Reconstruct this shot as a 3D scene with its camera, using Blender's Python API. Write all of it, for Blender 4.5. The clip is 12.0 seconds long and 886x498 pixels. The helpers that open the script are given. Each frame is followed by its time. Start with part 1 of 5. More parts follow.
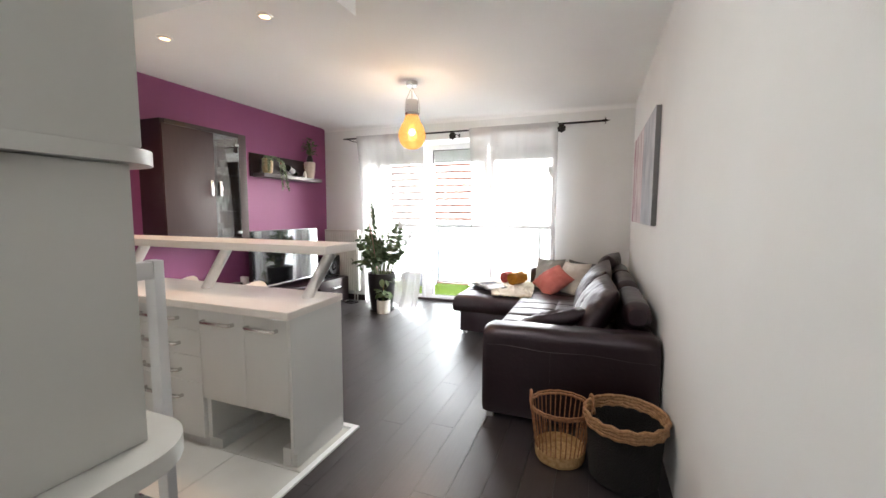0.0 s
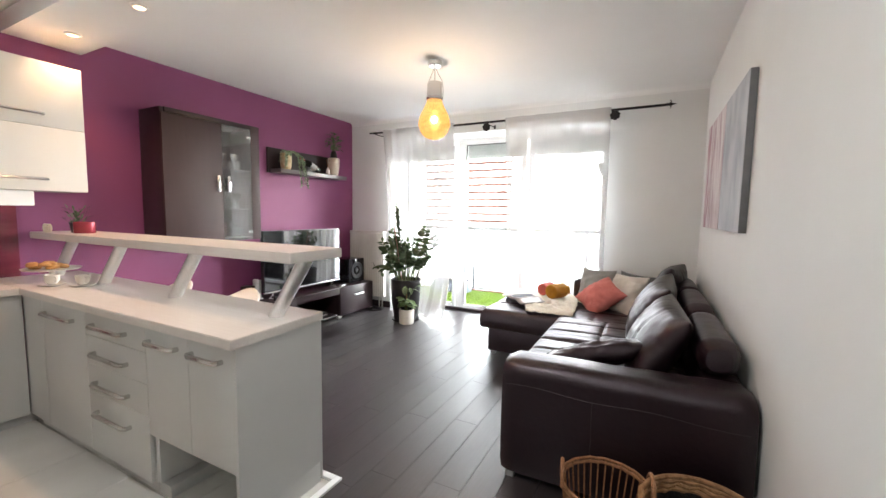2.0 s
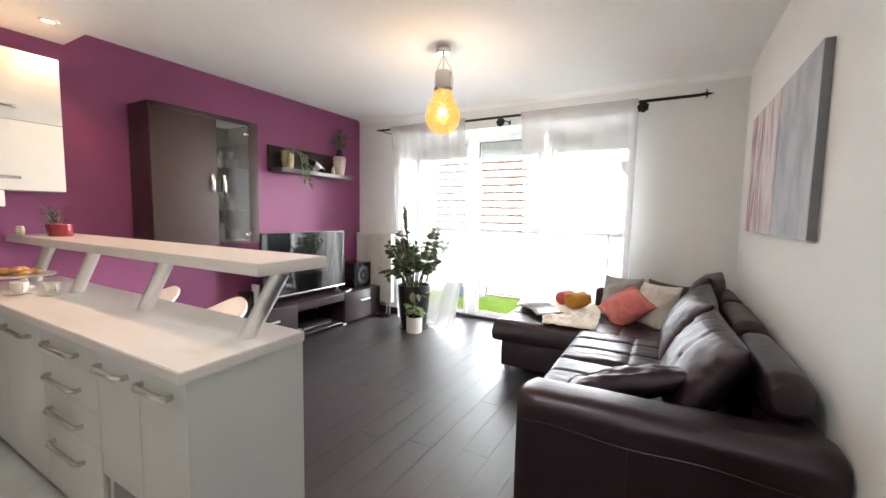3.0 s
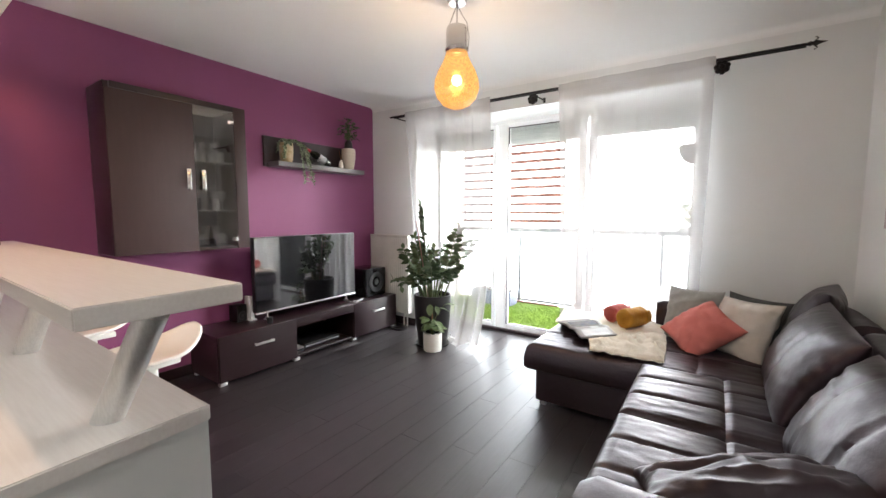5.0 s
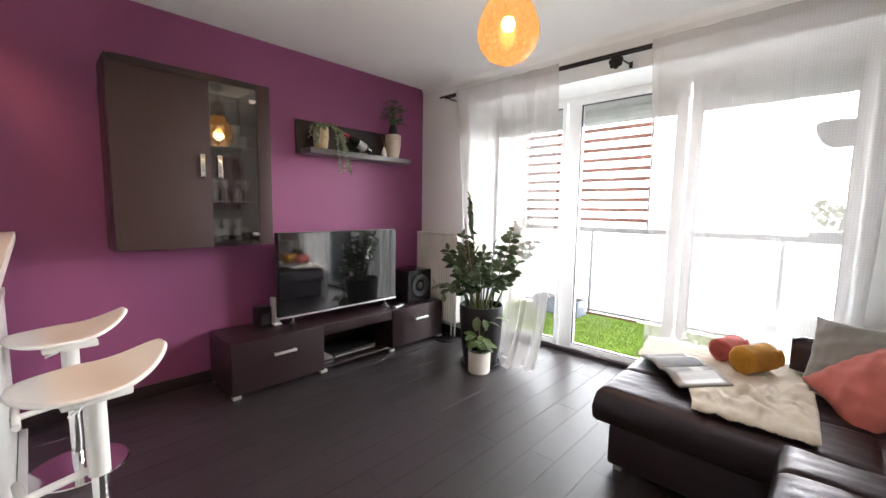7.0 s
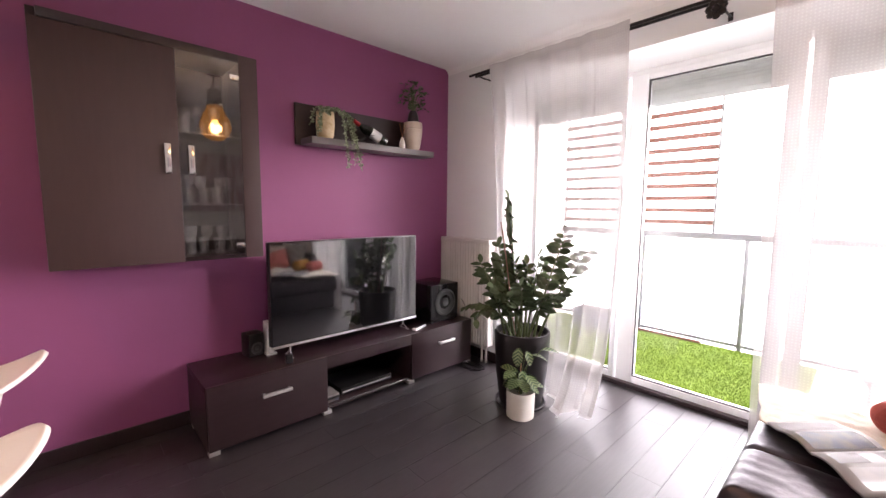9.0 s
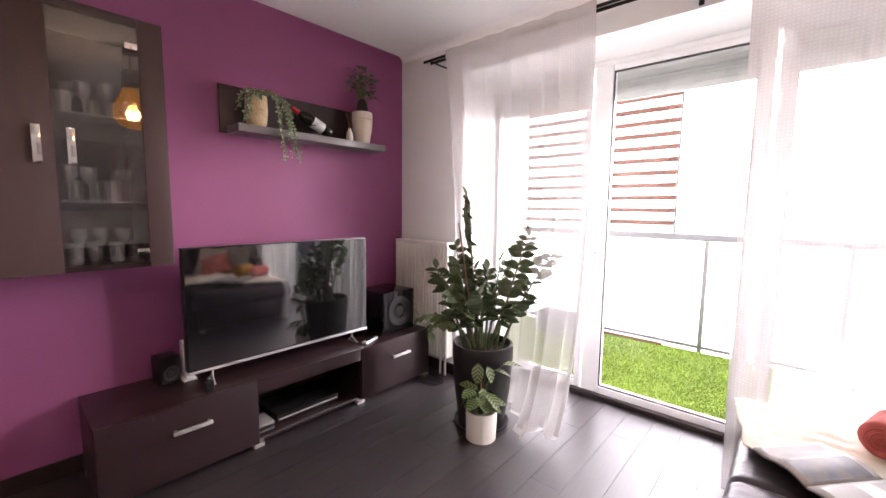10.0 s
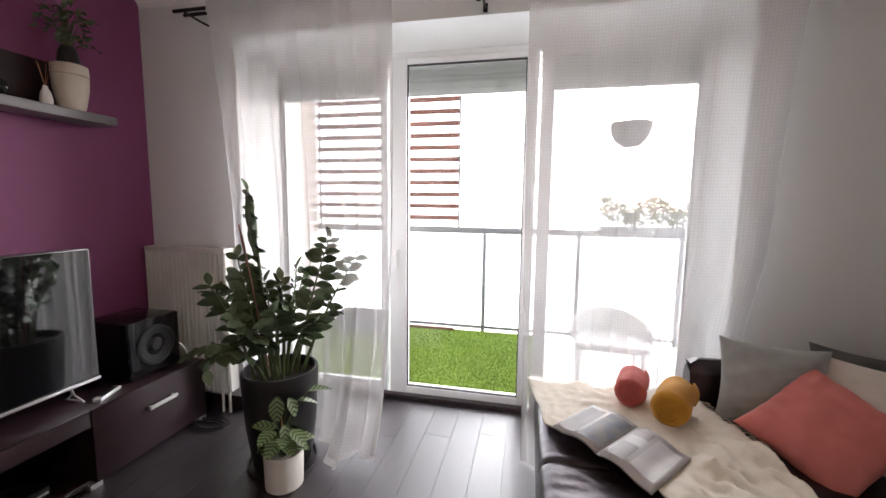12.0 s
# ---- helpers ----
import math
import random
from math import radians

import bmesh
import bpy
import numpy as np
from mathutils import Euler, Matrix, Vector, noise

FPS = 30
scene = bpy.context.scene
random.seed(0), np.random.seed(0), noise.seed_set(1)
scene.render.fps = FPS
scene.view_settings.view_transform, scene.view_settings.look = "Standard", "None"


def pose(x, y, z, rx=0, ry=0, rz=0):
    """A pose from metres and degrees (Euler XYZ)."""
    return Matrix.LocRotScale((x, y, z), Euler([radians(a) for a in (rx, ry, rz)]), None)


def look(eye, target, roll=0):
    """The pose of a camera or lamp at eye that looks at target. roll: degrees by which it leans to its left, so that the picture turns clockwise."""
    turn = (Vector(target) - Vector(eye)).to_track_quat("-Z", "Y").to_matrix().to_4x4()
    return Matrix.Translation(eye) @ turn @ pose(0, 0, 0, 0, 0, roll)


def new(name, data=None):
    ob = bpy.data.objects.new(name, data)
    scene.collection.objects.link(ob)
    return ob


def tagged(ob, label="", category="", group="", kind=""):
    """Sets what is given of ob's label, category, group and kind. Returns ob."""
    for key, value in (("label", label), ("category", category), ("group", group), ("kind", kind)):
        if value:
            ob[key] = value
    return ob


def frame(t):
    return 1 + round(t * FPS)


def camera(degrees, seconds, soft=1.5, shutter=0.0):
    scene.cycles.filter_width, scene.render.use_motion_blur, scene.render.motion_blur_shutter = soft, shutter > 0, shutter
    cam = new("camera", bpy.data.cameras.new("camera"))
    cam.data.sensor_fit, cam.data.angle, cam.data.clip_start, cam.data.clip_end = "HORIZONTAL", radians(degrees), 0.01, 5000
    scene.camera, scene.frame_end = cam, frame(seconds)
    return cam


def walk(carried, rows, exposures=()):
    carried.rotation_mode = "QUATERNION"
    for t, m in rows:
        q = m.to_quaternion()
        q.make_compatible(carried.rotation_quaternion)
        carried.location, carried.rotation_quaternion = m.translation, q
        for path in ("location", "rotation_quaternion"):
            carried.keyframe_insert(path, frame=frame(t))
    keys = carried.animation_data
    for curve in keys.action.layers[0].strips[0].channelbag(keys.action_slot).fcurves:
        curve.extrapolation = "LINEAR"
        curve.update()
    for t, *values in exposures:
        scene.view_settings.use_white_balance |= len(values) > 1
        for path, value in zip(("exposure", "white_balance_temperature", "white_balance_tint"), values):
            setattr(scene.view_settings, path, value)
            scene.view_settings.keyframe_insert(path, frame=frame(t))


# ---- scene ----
cam = camera(96.1, 12.0)
PATH = [
    (0, (-0.133, 0.378, 1.344), (-0.841, 2.239, 1.16), 0.2),
    (0.5, (-0.128, 0.546, 1.339), (-0.891, 2.385, 1.15), 0.4),
    (1, (-0.113, 0.7, 1.349), (-0.938, 2.512, 1.16), 0.7),
    (1.5, (-0.123, 0.826, 1.341), (-1.002, 2.613, 1.159), 0.9),
    (2, (-0.17, 0.975, 1.329), (-1.087, 2.744, 1.154), 0.9),
    (2.5, (-0.231, 1.145, 1.347), (-1.177, 2.899, 1.178), 0.9),
    (3, (-0.272, 1.27, 1.335), (-1.253, 3.004, 1.165), 1.0),
    (5, (-0.517, 1.916, 1.333), (-1.639, 3.561, 1.153), 0.1),
    (5.5, (-0.619, 2.05, 1.328), (-1.749, 3.69, 1.145), 0.1),
    (6, (-0.672, 2.188, 1.319), (-1.852, 3.791, 1.123), 0.3),
    (6.5, (-0.729, 2.348, 1.327), (-1.988, 3.89, 1.128), 0.8),
    (7, (-0.773, 2.5, 1.326), (-2.152, 3.935, 1.123), 0.9),
    (7.5, (-0.876, 2.599, 1.321), (-2.342, 3.943, 1.115), 0.6),
    (9.5, (-1.373, 3.055, 1.35), (-2.81, 4.43, 1.139), 0.6),
    (10, (-1.433, 3.178, 1.341), (-2.758, 4.662, 1.135), 0.7),
    (10.5, (-1.493, 3.262, 1.34), (-2.639, 4.887, 1.13), 0.6),
    (11, (-1.563, 3.329, 1.36), (-2.485, 5.091, 1.14), 0.5),
    (11.5, (-1.608, 3.363, 1.364), (-2.275, 5.235, 1.141), 0.6),
    (12, (-1.615, 3.39, 1.358), (-2.035, 5.333, 1.137), 0.7),
]
walk(cam, [(t, look(eye, target, roll)) for t, eye, target, roll in PATH],
     exposures=[(0.0, 3.95, 6500, 10), (3.0, 4.0, 6450, 9), (5.0, 3.7, 6450, 10), (6.0, 3.57, 6500, 11), (7.5, 3.46, 6600, 14), (9.3, 3.66, 6850, 27),
                (10.0, 3.66, 6850, 27), (10.6, 3.36, 6750, 23), (11.2, 2.98, 6700, 20), (12.0, 2.86, 6600, 17)])

# ---- world and light ----
world = bpy.data.worlds.new("overcast_sky")
scene.world = world
world.use_nodes = True
wn = world.node_tree.nodes
wl = world.node_tree.links
sky = wn.new("ShaderNodeTexSky")
sky.sky_type = 'NISHITA'
sky.sun_disc = False
sky.sun_elevation = radians(12)
sky.sun_rotation = radians(26)
veil = wn.new("ShaderNodeMixRGB")
veil.inputs[0].default_value = 0.85
veil.inputs[2].default_value = (8.8, 9.0, 9.5, 1)
wl.new(sky.outputs[0], veil.inputs[1])
wl.new(veil.outputs[0], wn["Background"].inputs[0])
wn["Background"].inputs[1].default_value = 0.13

sun_data = bpy.data.lights.new("sun", 'SUN')
sun_data.energy = 3.4
sun_data.angle = radians(68)
sun_data.color = (0.97, 0.985, 0.99)
sun = new("sun", sun_data)
sun.matrix_world = look((0, 0, 0), (-0.42, -0.87, -0.17))


# ---- materials ----
def mat(name, col, rough=0.5, metal=0.0, col2=None, scale=8.0, bump=0.0, bscale=60.0, coat=0.0, stretch=(1, 1, 1),
        detail=4.0, per_object=0.0, rough_var=0.0, sheen=0.0):
    m = bpy.data.materials.new(name)
    m.use_nodes = True
    n, l = m.node_tree.nodes, m.node_tree.links
    b = n["Principled BSDF"]
    b.inputs["Roughness"].default_value = rough
    b.inputs["Metallic"].default_value = metal
    b.inputs["Coat Weight"].default_value = coat
    b.inputs["Coat Roughness"].default_value = 0.12
    b.inputs["Sheen Weight"].default_value = sheen
    tc = n.new("ShaderNodeTexCoord")
    mp = n.new("ShaderNodeMapping")
    mp.inputs["Scale"].default_value = stretch
    l.new(tc.outputs["Object"], mp.inputs[0])
    nz = n.new("ShaderNodeTexNoise")
    nz.inputs["Scale"].default_value = scale
    nz.inputs["Detail"].default_value = detail
    l.new(mp.outputs[0], nz.inputs["Vector"])
    mix = n.new("ShaderNodeMixRGB")
    c2 = col2 or tuple(c * 0.9 for c in col)
    mix.inputs[1].default_value = (*col, 1)
    mix.inputs[2].default_value = (*c2, 1)
    ramp = n.new("ShaderNodeMapRange")
    ramp.inputs[1].default_value, ramp.inputs[2].default_value = 0.35, 0.65
    l.new(nz.outputs[0], ramp.inputs[0])
    l.new(ramp.outputs[0], mix.inputs[0])
    last = mix.outputs[0]
    if per_object:
        oi = n.new("ShaderNodeObjectInfo")
        hsv = n.new("ShaderNodeHueSaturation")
        mr = n.new("ShaderNodeMapRange")
        mr.inputs[3].default_value, mr.inputs[4].default_value = 1 - per_object, 1 + per_object
        l.new(oi.outputs["Random"], mr.inputs[0])
        l.new(mr.outputs[0], hsv.inputs["Value"])
        l.new(last, hsv.inputs["Color"])
        last = hsv.outputs[0]
    l.new(last, b.inputs["Base Color"])
    if rough_var:
        rr = n.new("ShaderNodeMapRange")
        rr.inputs[3].default_value, rr.inputs[4].default_value = rough - rough_var, rough + rough_var
        l.new(nz.outputs[0], rr.inputs[0])
        l.new(rr.outputs[0], b.inputs["Roughness"])
    if bump:
        nb = n.new("ShaderNodeTexNoise")
        nb.inputs["Scale"].default_value = bscale
        nb.inputs["Detail"].default_value = 5
        l.new(mp.outputs[0], nb.inputs["Vector"])
        bp = n.new("ShaderNodeBump")
        bp.inputs["Strength"].default_value = bump
        bp.inputs["Distance"].default_value = 0.01
        l.new(nb.outputs[0], bp.inputs["Height"])
        l.new(bp.outputs[0], b.inputs["Normal"])
    return m


def sheer(name, col, clear, glow=0.6, dots=0.0):
    """Thin woven cloth: part open, part translucent, part matt, with a grid of denser woven dots."""
    m = bpy.data.materials.new(name)
    m.use_nodes = True
    n, l = m.node_tree.nodes, m.node_tree.links
    n.remove(n["Principled BSDF"])
    d, t, s = n.new("ShaderNodeBsdfDiffuse"), n.new("ShaderNodeBsdfTranslucent"), n.new("ShaderNodeBsdfTransparent")
    d.inputs[0].default_value = (*col, 1)
    t.inputs[0].default_value = (*col, 1)
    a, b = n.new("ShaderNodeMixShader"), n.new("ShaderNodeMixShader")
    a.inputs[0].default_value = glow
    l.new(d.outputs[0], a.inputs[1])
    l.new(t.outputs[0], a.inputs[2])
    tc = n.new("ShaderNodeTexCoord")
    mp = n.new("ShaderNodeMapping")
    mp.inputs["Scale"].default_value = (1, 0, 1)
    wv = n.new("ShaderNodeTexNoise")
    wv.inputs["Scale"].default_value = 90
    l.new(tc.outputs["Object"], mp.inputs[0])
    l.new(mp.outputs[0], wv.inputs["Vector"])
    mr = n.new("ShaderNodeMapRange")
    mr.inputs[3].default_value, mr.inputs[4].default_value = clear - 0.05, clear + 0.05
    l.new(wv.outputs[0], mr.inputs[0])
    open_share = mr.outputs[0]
    if dots:
        sp, cb = n.new("ShaderNodeSeparateXYZ"), n.new("ShaderNodeCombineXYZ")
        l.new(tc.outputs["Object"], sp.inputs[0])
        l.new(sp.outputs[0], cb.inputs[0])
        l.new(sp.outputs[2], cb.inputs[1])
        vo = n.new("ShaderNodeTexVoronoi")
        vo.voronoi_dimensions = '2D'
        vo.inputs["Scale"].default_value = 1 / dots
        vo.inputs["Randomness"].default_value = 0.0
        l.new(cb.outputs[0], vo.inputs["Vector"])
        dr = n.new("ShaderNodeMapRange")
        dr.inputs[1].default_value, dr.inputs[2].default_value = 0.16, 0.30
        dr.inputs[3].default_value, dr.inputs[4].default_value = 0.84, 1.0
        l.new(vo.outputs["Distance"], dr.inputs[0])
        mu = n.new("ShaderNodeMath")
        mu.operation = 'MULTIPLY'
        l.new(open_share, mu.inputs[0])
        l.new(dr.outputs[0], mu.inputs[1])
        open_share = mu.outputs[0]
    l.new(open_share, b.inputs[0])
    l.new(a.outputs[0], b.inputs[1])
    l.new(s.outputs[0], b.inputs[2])
    l.new(b.outputs[0], n["Material Output"].inputs[0])
    return m


def glass(name, col=(1, 1, 1), gloss=0.08, rough=0.0, glint_share=0.0):
    m = bpy.data.materials.new(name)
    m.use_nodes = True
    n, l = m.node_tree.nodes, m.node_tree.links
    n.remove(n["Principled BSDF"])
    t, g, x, f = n.new("ShaderNodeBsdfTransparent"), n.new("ShaderNodeBsdfGlossy"), n.new("ShaderNodeMixShader"), n.new("ShaderNodeFresnel")
    t.inputs[0].default_value = (*col, 1)
    g.inputs["Roughness"].default_value = rough
    f.inputs[0].default_value = 1.45
    ad = n.new("ShaderNodeMath")
    ad.operation = 'ADD'
    ad.inputs[1].default_value = gloss - 0.04
    ad.use_clamp = True
    l.new(f.outputs[0], ad.inputs[0])
    l.new(ad.outputs[0], x.inputs[0])
    l.new(t.outputs[0], x.inputs[1])
    l.new(g.outputs[0], x.inputs[2])
    last = x.outputs[0]
    # matt white mixed in paints the highlights that clear glass would catch
    if glint_share:
        d, h = n.new("ShaderNodeBsdfDiffuse"), n.new("ShaderNodeMixShader")
        d.inputs[0].default_value = (0.85, 0.87, 0.88, 1)
        h.inputs[0].default_value = glint_share
        l.new(last, h.inputs[1])
        l.new(d.outputs[0], h.inputs[2])
        last = h.outputs[0]
    l.new(last, n["Material Output"].inputs[0])
    return m


def glow(name, col, strength):
    m = bpy.data.materials.new(name)
    m.use_nodes = True
    b = m.node_tree.nodes["Principled BSDF"]
    b.inputs["Base Color"].default_value = (*col, 1)
    b.inputs["Emission Color"].default_value = (*col, 1)
    b.inputs["Emission Strength"].default_value = strength
    return m


WHITE_WALL = mat("white_wall_paint", (0.795, 0.80, 0.79), 0.85, col2=(0.765, 0.77, 0.76), scale=1.6, bump=0.06, bscale=140)
PURPLE_WALL = mat("purple_wall_paint", (0.262, 0.064, 0.170), 0.62, col2=(0.248, 0.060, 0.160), scale=1.8, bump=0.06, bscale=140)
CEIL = mat("ceiling_paint", (0.88, 0.88, 0.87), 0.9, col2=(0.86, 0.86, 0.85), scale=1.2, bump=0.04, bscale=120)
LAMINATE = mat("dark_laminate", (0.028, 0.022, 0.026), 0.37, col2=(0.019, 0.015, 0.0175), scale=9,
               stretch=(9, 0.8, 1), per_object=0.16)
LAMINATE.node_tree.nodes["Principled BSDF"].inputs["IOR"].default_value = 1.85
# joints lighter than the planks: glints along plank edges painted as colour
JOINT = mat("joint_glint", (0.15, 0.138, 0.144), 0.5, scale=20)
TILE = mat("white_floor_tile", (0.66, 0.65, 0.62), 0.22, col2=(0.60, 0.59, 0.56), scale=3, per_object=0.03)
GROUT = mat("tile_grout", (0.42, 0.41, 0.38), 0.9, scale=30)
UNIT_WHITE = mat("matt_white_front", (0.61, 0.61, 0.595), 0.38, col2=(0.585, 0.585, 0.57), scale=2)
# white front greyed down: shade on the entrance units is put into the colour
ENTRY_SHADED = mat("shaded_white_front", (0.50, 0.495, 0.47), 0.3, col2=(0.48, 0.475, 0.45), scale=2)
GLOSS_WHITE = mat("gloss_white_front", (0.80, 0.78, 0.73), 0.16, col2=(0.79, 0.77, 0.72), scale=2)
WORKTOP = mat("pale_worktop", (0.70, 0.66, 0.625), 0.28, col2=(0.66, 0.615, 0.58), scale=30, stretch=(0.25, 4, 4))
PLINTH = mat("grey_plinth", (0.55, 0.55, 0.54), 0.4, scale=10)
STEEL = mat("brushed_steel", (0.62, 0.61, 0.60), 0.25, metal=1.0, scale=40, stretch=(1, 8, 8), bump=0.02)
SATIN = mat("satin_aluminium", (0.78, 0.78, 0.77), 0.36, metal=0.85, scale=30, stretch=(8, 8, 1))
CHROME = mat("chrome", (0.85, 0.85, 0.85), 0.08, metal=1.0, scale=4)
WENGE = mat("wenge_veneer", (0.026, 0.0135, 0.016), 0.3, col2=(0.022, 0.0115, 0.0135), scale=7, stretch=(6, 0.9, 6), rough_var=0.03)
# darker wenge for recess backs, the shade inside is put into the colour
WENGE_SHADED = mat("shaded_wenge_inside", (0.012, 0.008, 0.008), 0.5, scale=7)
GREY_FRONT = mat("grey_brown_front", (0.042, 0.0175, 0.0165), 0.55, col2=(0.0395, 0.0165, 0.0155), scale=6, stretch=(6, 6, 0.9), rough_var=0.04)
SHELF_EDGE = mat("shelf_grey_edge", (0.16, 0.15, 0.15), 0.35, scale=9, stretch=(1, 0.3, 1))
LEATHER = mat("dark_brown_leather", (0.0105, 0.0040, 0.0058), 0.37, col2=(0.008, 0.0030, 0.0044), scale=5, bump=0.16, bscale=34, rough_var=0.04)
LEATHER.node_tree.nodes["Principled BSDF"].inputs["Specular Tint"].default_value = (1.0, 0.88, 0.98, 1)
LEATHER.node_tree.nodes["Principled BSDF"].inputs["IOR"].default_value = 1.62
BLACK_PLASTIC = mat("black_plastic", (0.012, 0.012, 0.013), 0.3, scale=10)
SCREEN = mat("black_screen", (0.006, 0.006, 0.007), 0.05, scale=2)
SCREEN.node_tree.nodes["Principled BSDF"].inputs["IOR"].default_value = 3.0
CONE = mat("matt_black_cone", (0.006, 0.006, 0.007), 0.55, scale=10)
SILVER = mat("silver_plastic", (0.65, 0.65, 0.66), 0.3, metal=0.6, scale=10)
PVC = mat("white_pvc", (0.82, 0.83, 0.83), 0.3, col2=(0.80, 0.81, 0.81), scale=3)
RADIATOR = mat("radiator_enamel", (0.72, 0.70, 0.66), 0.35, scale=4)
CURTAIN = sheer("sheer_curtain", (0.71, 0.705, 0.71), 0.40, 0.10, 0.014)
PANE = glass("window_glass", (0.99, 1, 0.995), 0.04)
CAB_GLASS = glass("cabinet_glass", (0.93, 0.92, 0.91), 0.12)
DRINK = glass("drinking_glass_wall", (0.94, 0.95, 0.95), 0.30, 0.08, 0.10)
CLEAR = mat("clear_glass", (0.97, 0.98, 0.98), 0.03, col2=(0.96, 0.97, 0.97))
CLEAR.node_tree.nodes["Principled BSDF"].inputs["Transmission Weight"].default_value = 1.0
FROST = sheer("frosted_glass", (0.90, 0.93, 0.95), 0.25, 0.85)
IRON = mat("black_iron", (0.012, 0.011, 0.011), 0.45, metal=0.4, scale=20)
ALU = mat("grey_aluminium", (0.16, 0.165, 0.17), 0.4, metal=0.5, scale=20)
SLATE = mat("slate_plastic", (0.10, 0.115, 0.16), 0.5, scale=14)
GASKET = mat("dark_rubber", (0.05, 0.05, 0.052), 0.6, scale=20)
SHUTTER = mat("grey_shutter", (0.46, 0.48, 0.47), 0.5, scale=6)
SLAT = mat("brown_slat", (0.14, 0.05, 0.034), 0.6, col2=(0.11, 0.04, 0.027), scale=10, stretch=(0.4, 4, 4))
PLASTER = mat("outer_render", (0.74, 0.73, 0.70), 0.9, col2=(0.69, 0.68, 0.65), scale=3, bump=0.2, bscale=90)
BEIGE_RENDER = mat("beige_render", (0.44, 0.385, 0.355), 0.9, col2=(0.40, 0.35, 0.32), scale=3, bump=0.2, bscale=90)
GRASS = mat("artificial_grass", (0.118, 0.188, 0.010), 0.9, col2=(0.096, 0.158, 0.008), scale=5)
STOOL = mat("white_stool_shell", (0.82, 0.80, 0.77), 0.3, col2=(0.80, 0.78, 0.75), scale=3)
WICKER = mat("wicker", (0.34, 0.16, 0.075), 0.6, col2=(0.20, 0.09, 0.04), scale=60, bump=0.3, bscale=200)
WICKER_PALE = mat("seagrass", (0.38, 0.21, 0.10), 0.7, col2=(0.25, 0.13, 0.06), scale=50, bump=0.4, bscale=160)
CORAL = mat("coral_cotton", (0.66, 0.20, 0.17), 0.85, col2=(0.61, 0.175, 0.148), scale=12, bump=0.25, bscale=350, sheen=0.08)
SAGE = mat("sage_linen", (0.34, 0.345, 0.33), 0.9, col2=(0.30, 0.305, 0.29), scale=12, bump=0.25, bscale=350, sheen=0.3)
BEIGE = mat("beige_linen", (0.62, 0.57, 0.51), 0.9, col2=(0.58, 0.53, 0.47), scale=12, bump=0.25, bscale=350, sheen=0.3)
CREAM = mat("cream_throw", (0.85, 0.80, 0.70), 0.9, col2=(0.80, 0.74, 0.63), scale=25, bump=0.35, bscale=240, sheen=0.08)
MUSTARD = mat("mustard_fleece", (0.56, 0.27, 0.025), 0.9, col2=(0.48, 0.22, 0.018), scale=20, bump=0.35, bscale=260, sheen=0.08)
ROSE = mat("rose_fleece", (0.58, 0.13, 0.11), 0.9, col2=(0.50, 0.105, 0.09), scale=20, bump=0.35, bscale=260, sheen=0.08)
PAPER = mat("magazine_paper", (0.46, 0.45, 0.45), 0.5, col2=(0.40, 0.395, 0.395), scale=6)
PRINT_GREY = mat("print_grey", (0.24, 0.225, 0.22), 0.55, col2=(0.20, 0.19, 0.19), scale=14)
PRINT_DARK = mat("print_dark", (0.05, 0.06, 0.09), 0.55, col2=(0.12, 0.10, 0.09), scale=22)
LEAF = mat("dark_green_leaf", (0.135, 0.180, 0.108), 0.27, col2=(0.080, 0.125, 0.064), scale=30, per_object=0.35)
STEM = mat("green_stem", (0.085, 0.12, 0.045), 0.5, scale=20)
SOIL = mat("potting_soil", (0.03, 0.02, 0.015), 0.95, bump=0.6, bscale=90)
BLACK_POT = mat("black_pot", (0.016, 0.014, 0.016), 0.42, scale=12, bump=0.05)
WHITE_POT = mat("white_ceramic", (0.74, 0.71, 0.65), 0.3, col2=(0.71, 0.68, 0.62), scale=6)
BAKED = mat("baked_pastry", (0.55, 0.30, 0.10), 0.7, col2=(0.40, 0.19, 0.05), scale=40, bump=0.3, bscale=120)
RED_TIN = mat("red_tin", (0.28, 0.03, 0.05), 0.25, metal=0.3, scale=8)
SPLASH = mat("dark_red_glass_splashback", (0.13, 0.012, 0.03), 0.12, col2=(0.22, 0.03, 0.06), scale=2.5, stretch=(1, 1, 5), coat=0.6)


# ---- mesh tools ----
def box(bm, x0, y0, z0, x1, y1, z1, bevel=0.0, seg=2):
    g = bmesh.ops.create_cube(bm, size=1.0)["verts"]
    bmesh.ops.scale(bm, vec=(x1 - x0, y1 - y0, z1 - z0), verts=g)
    bmesh.ops.translate(bm, vec=((x0 + x1) / 2, (y0 + y1) / 2, (z0 + z1) / 2), verts=g)
    if bevel:
        edges = list({e for v in g for e in v.link_edges})
        bmesh.ops.bevel(bm, geom=edges, offset=bevel, segments=seg, profile=0.6, affect='EDGES')
    return bm


def boxed(*a, **k):
    return box(bmesh.new(), *a, **k)


def skin(bm, rows, closed=False, cap=False):
    """Faces between rows of points of equal length."""
    vs = [[bm.verts.new(p) for p in r] for r in rows]
    n = len(vs[0])
    for a, b in zip(vs, vs[1:]):
        for i in range(n if closed else n - 1):
            j = (i + 1) % n
            bm.faces.new((a[i], a[j], b[j], b[i])).smooth = True
    if cap:
        bm.faces.new(list(reversed(vs[0])))
        bm.faces.new(vs[-1])
    return bm


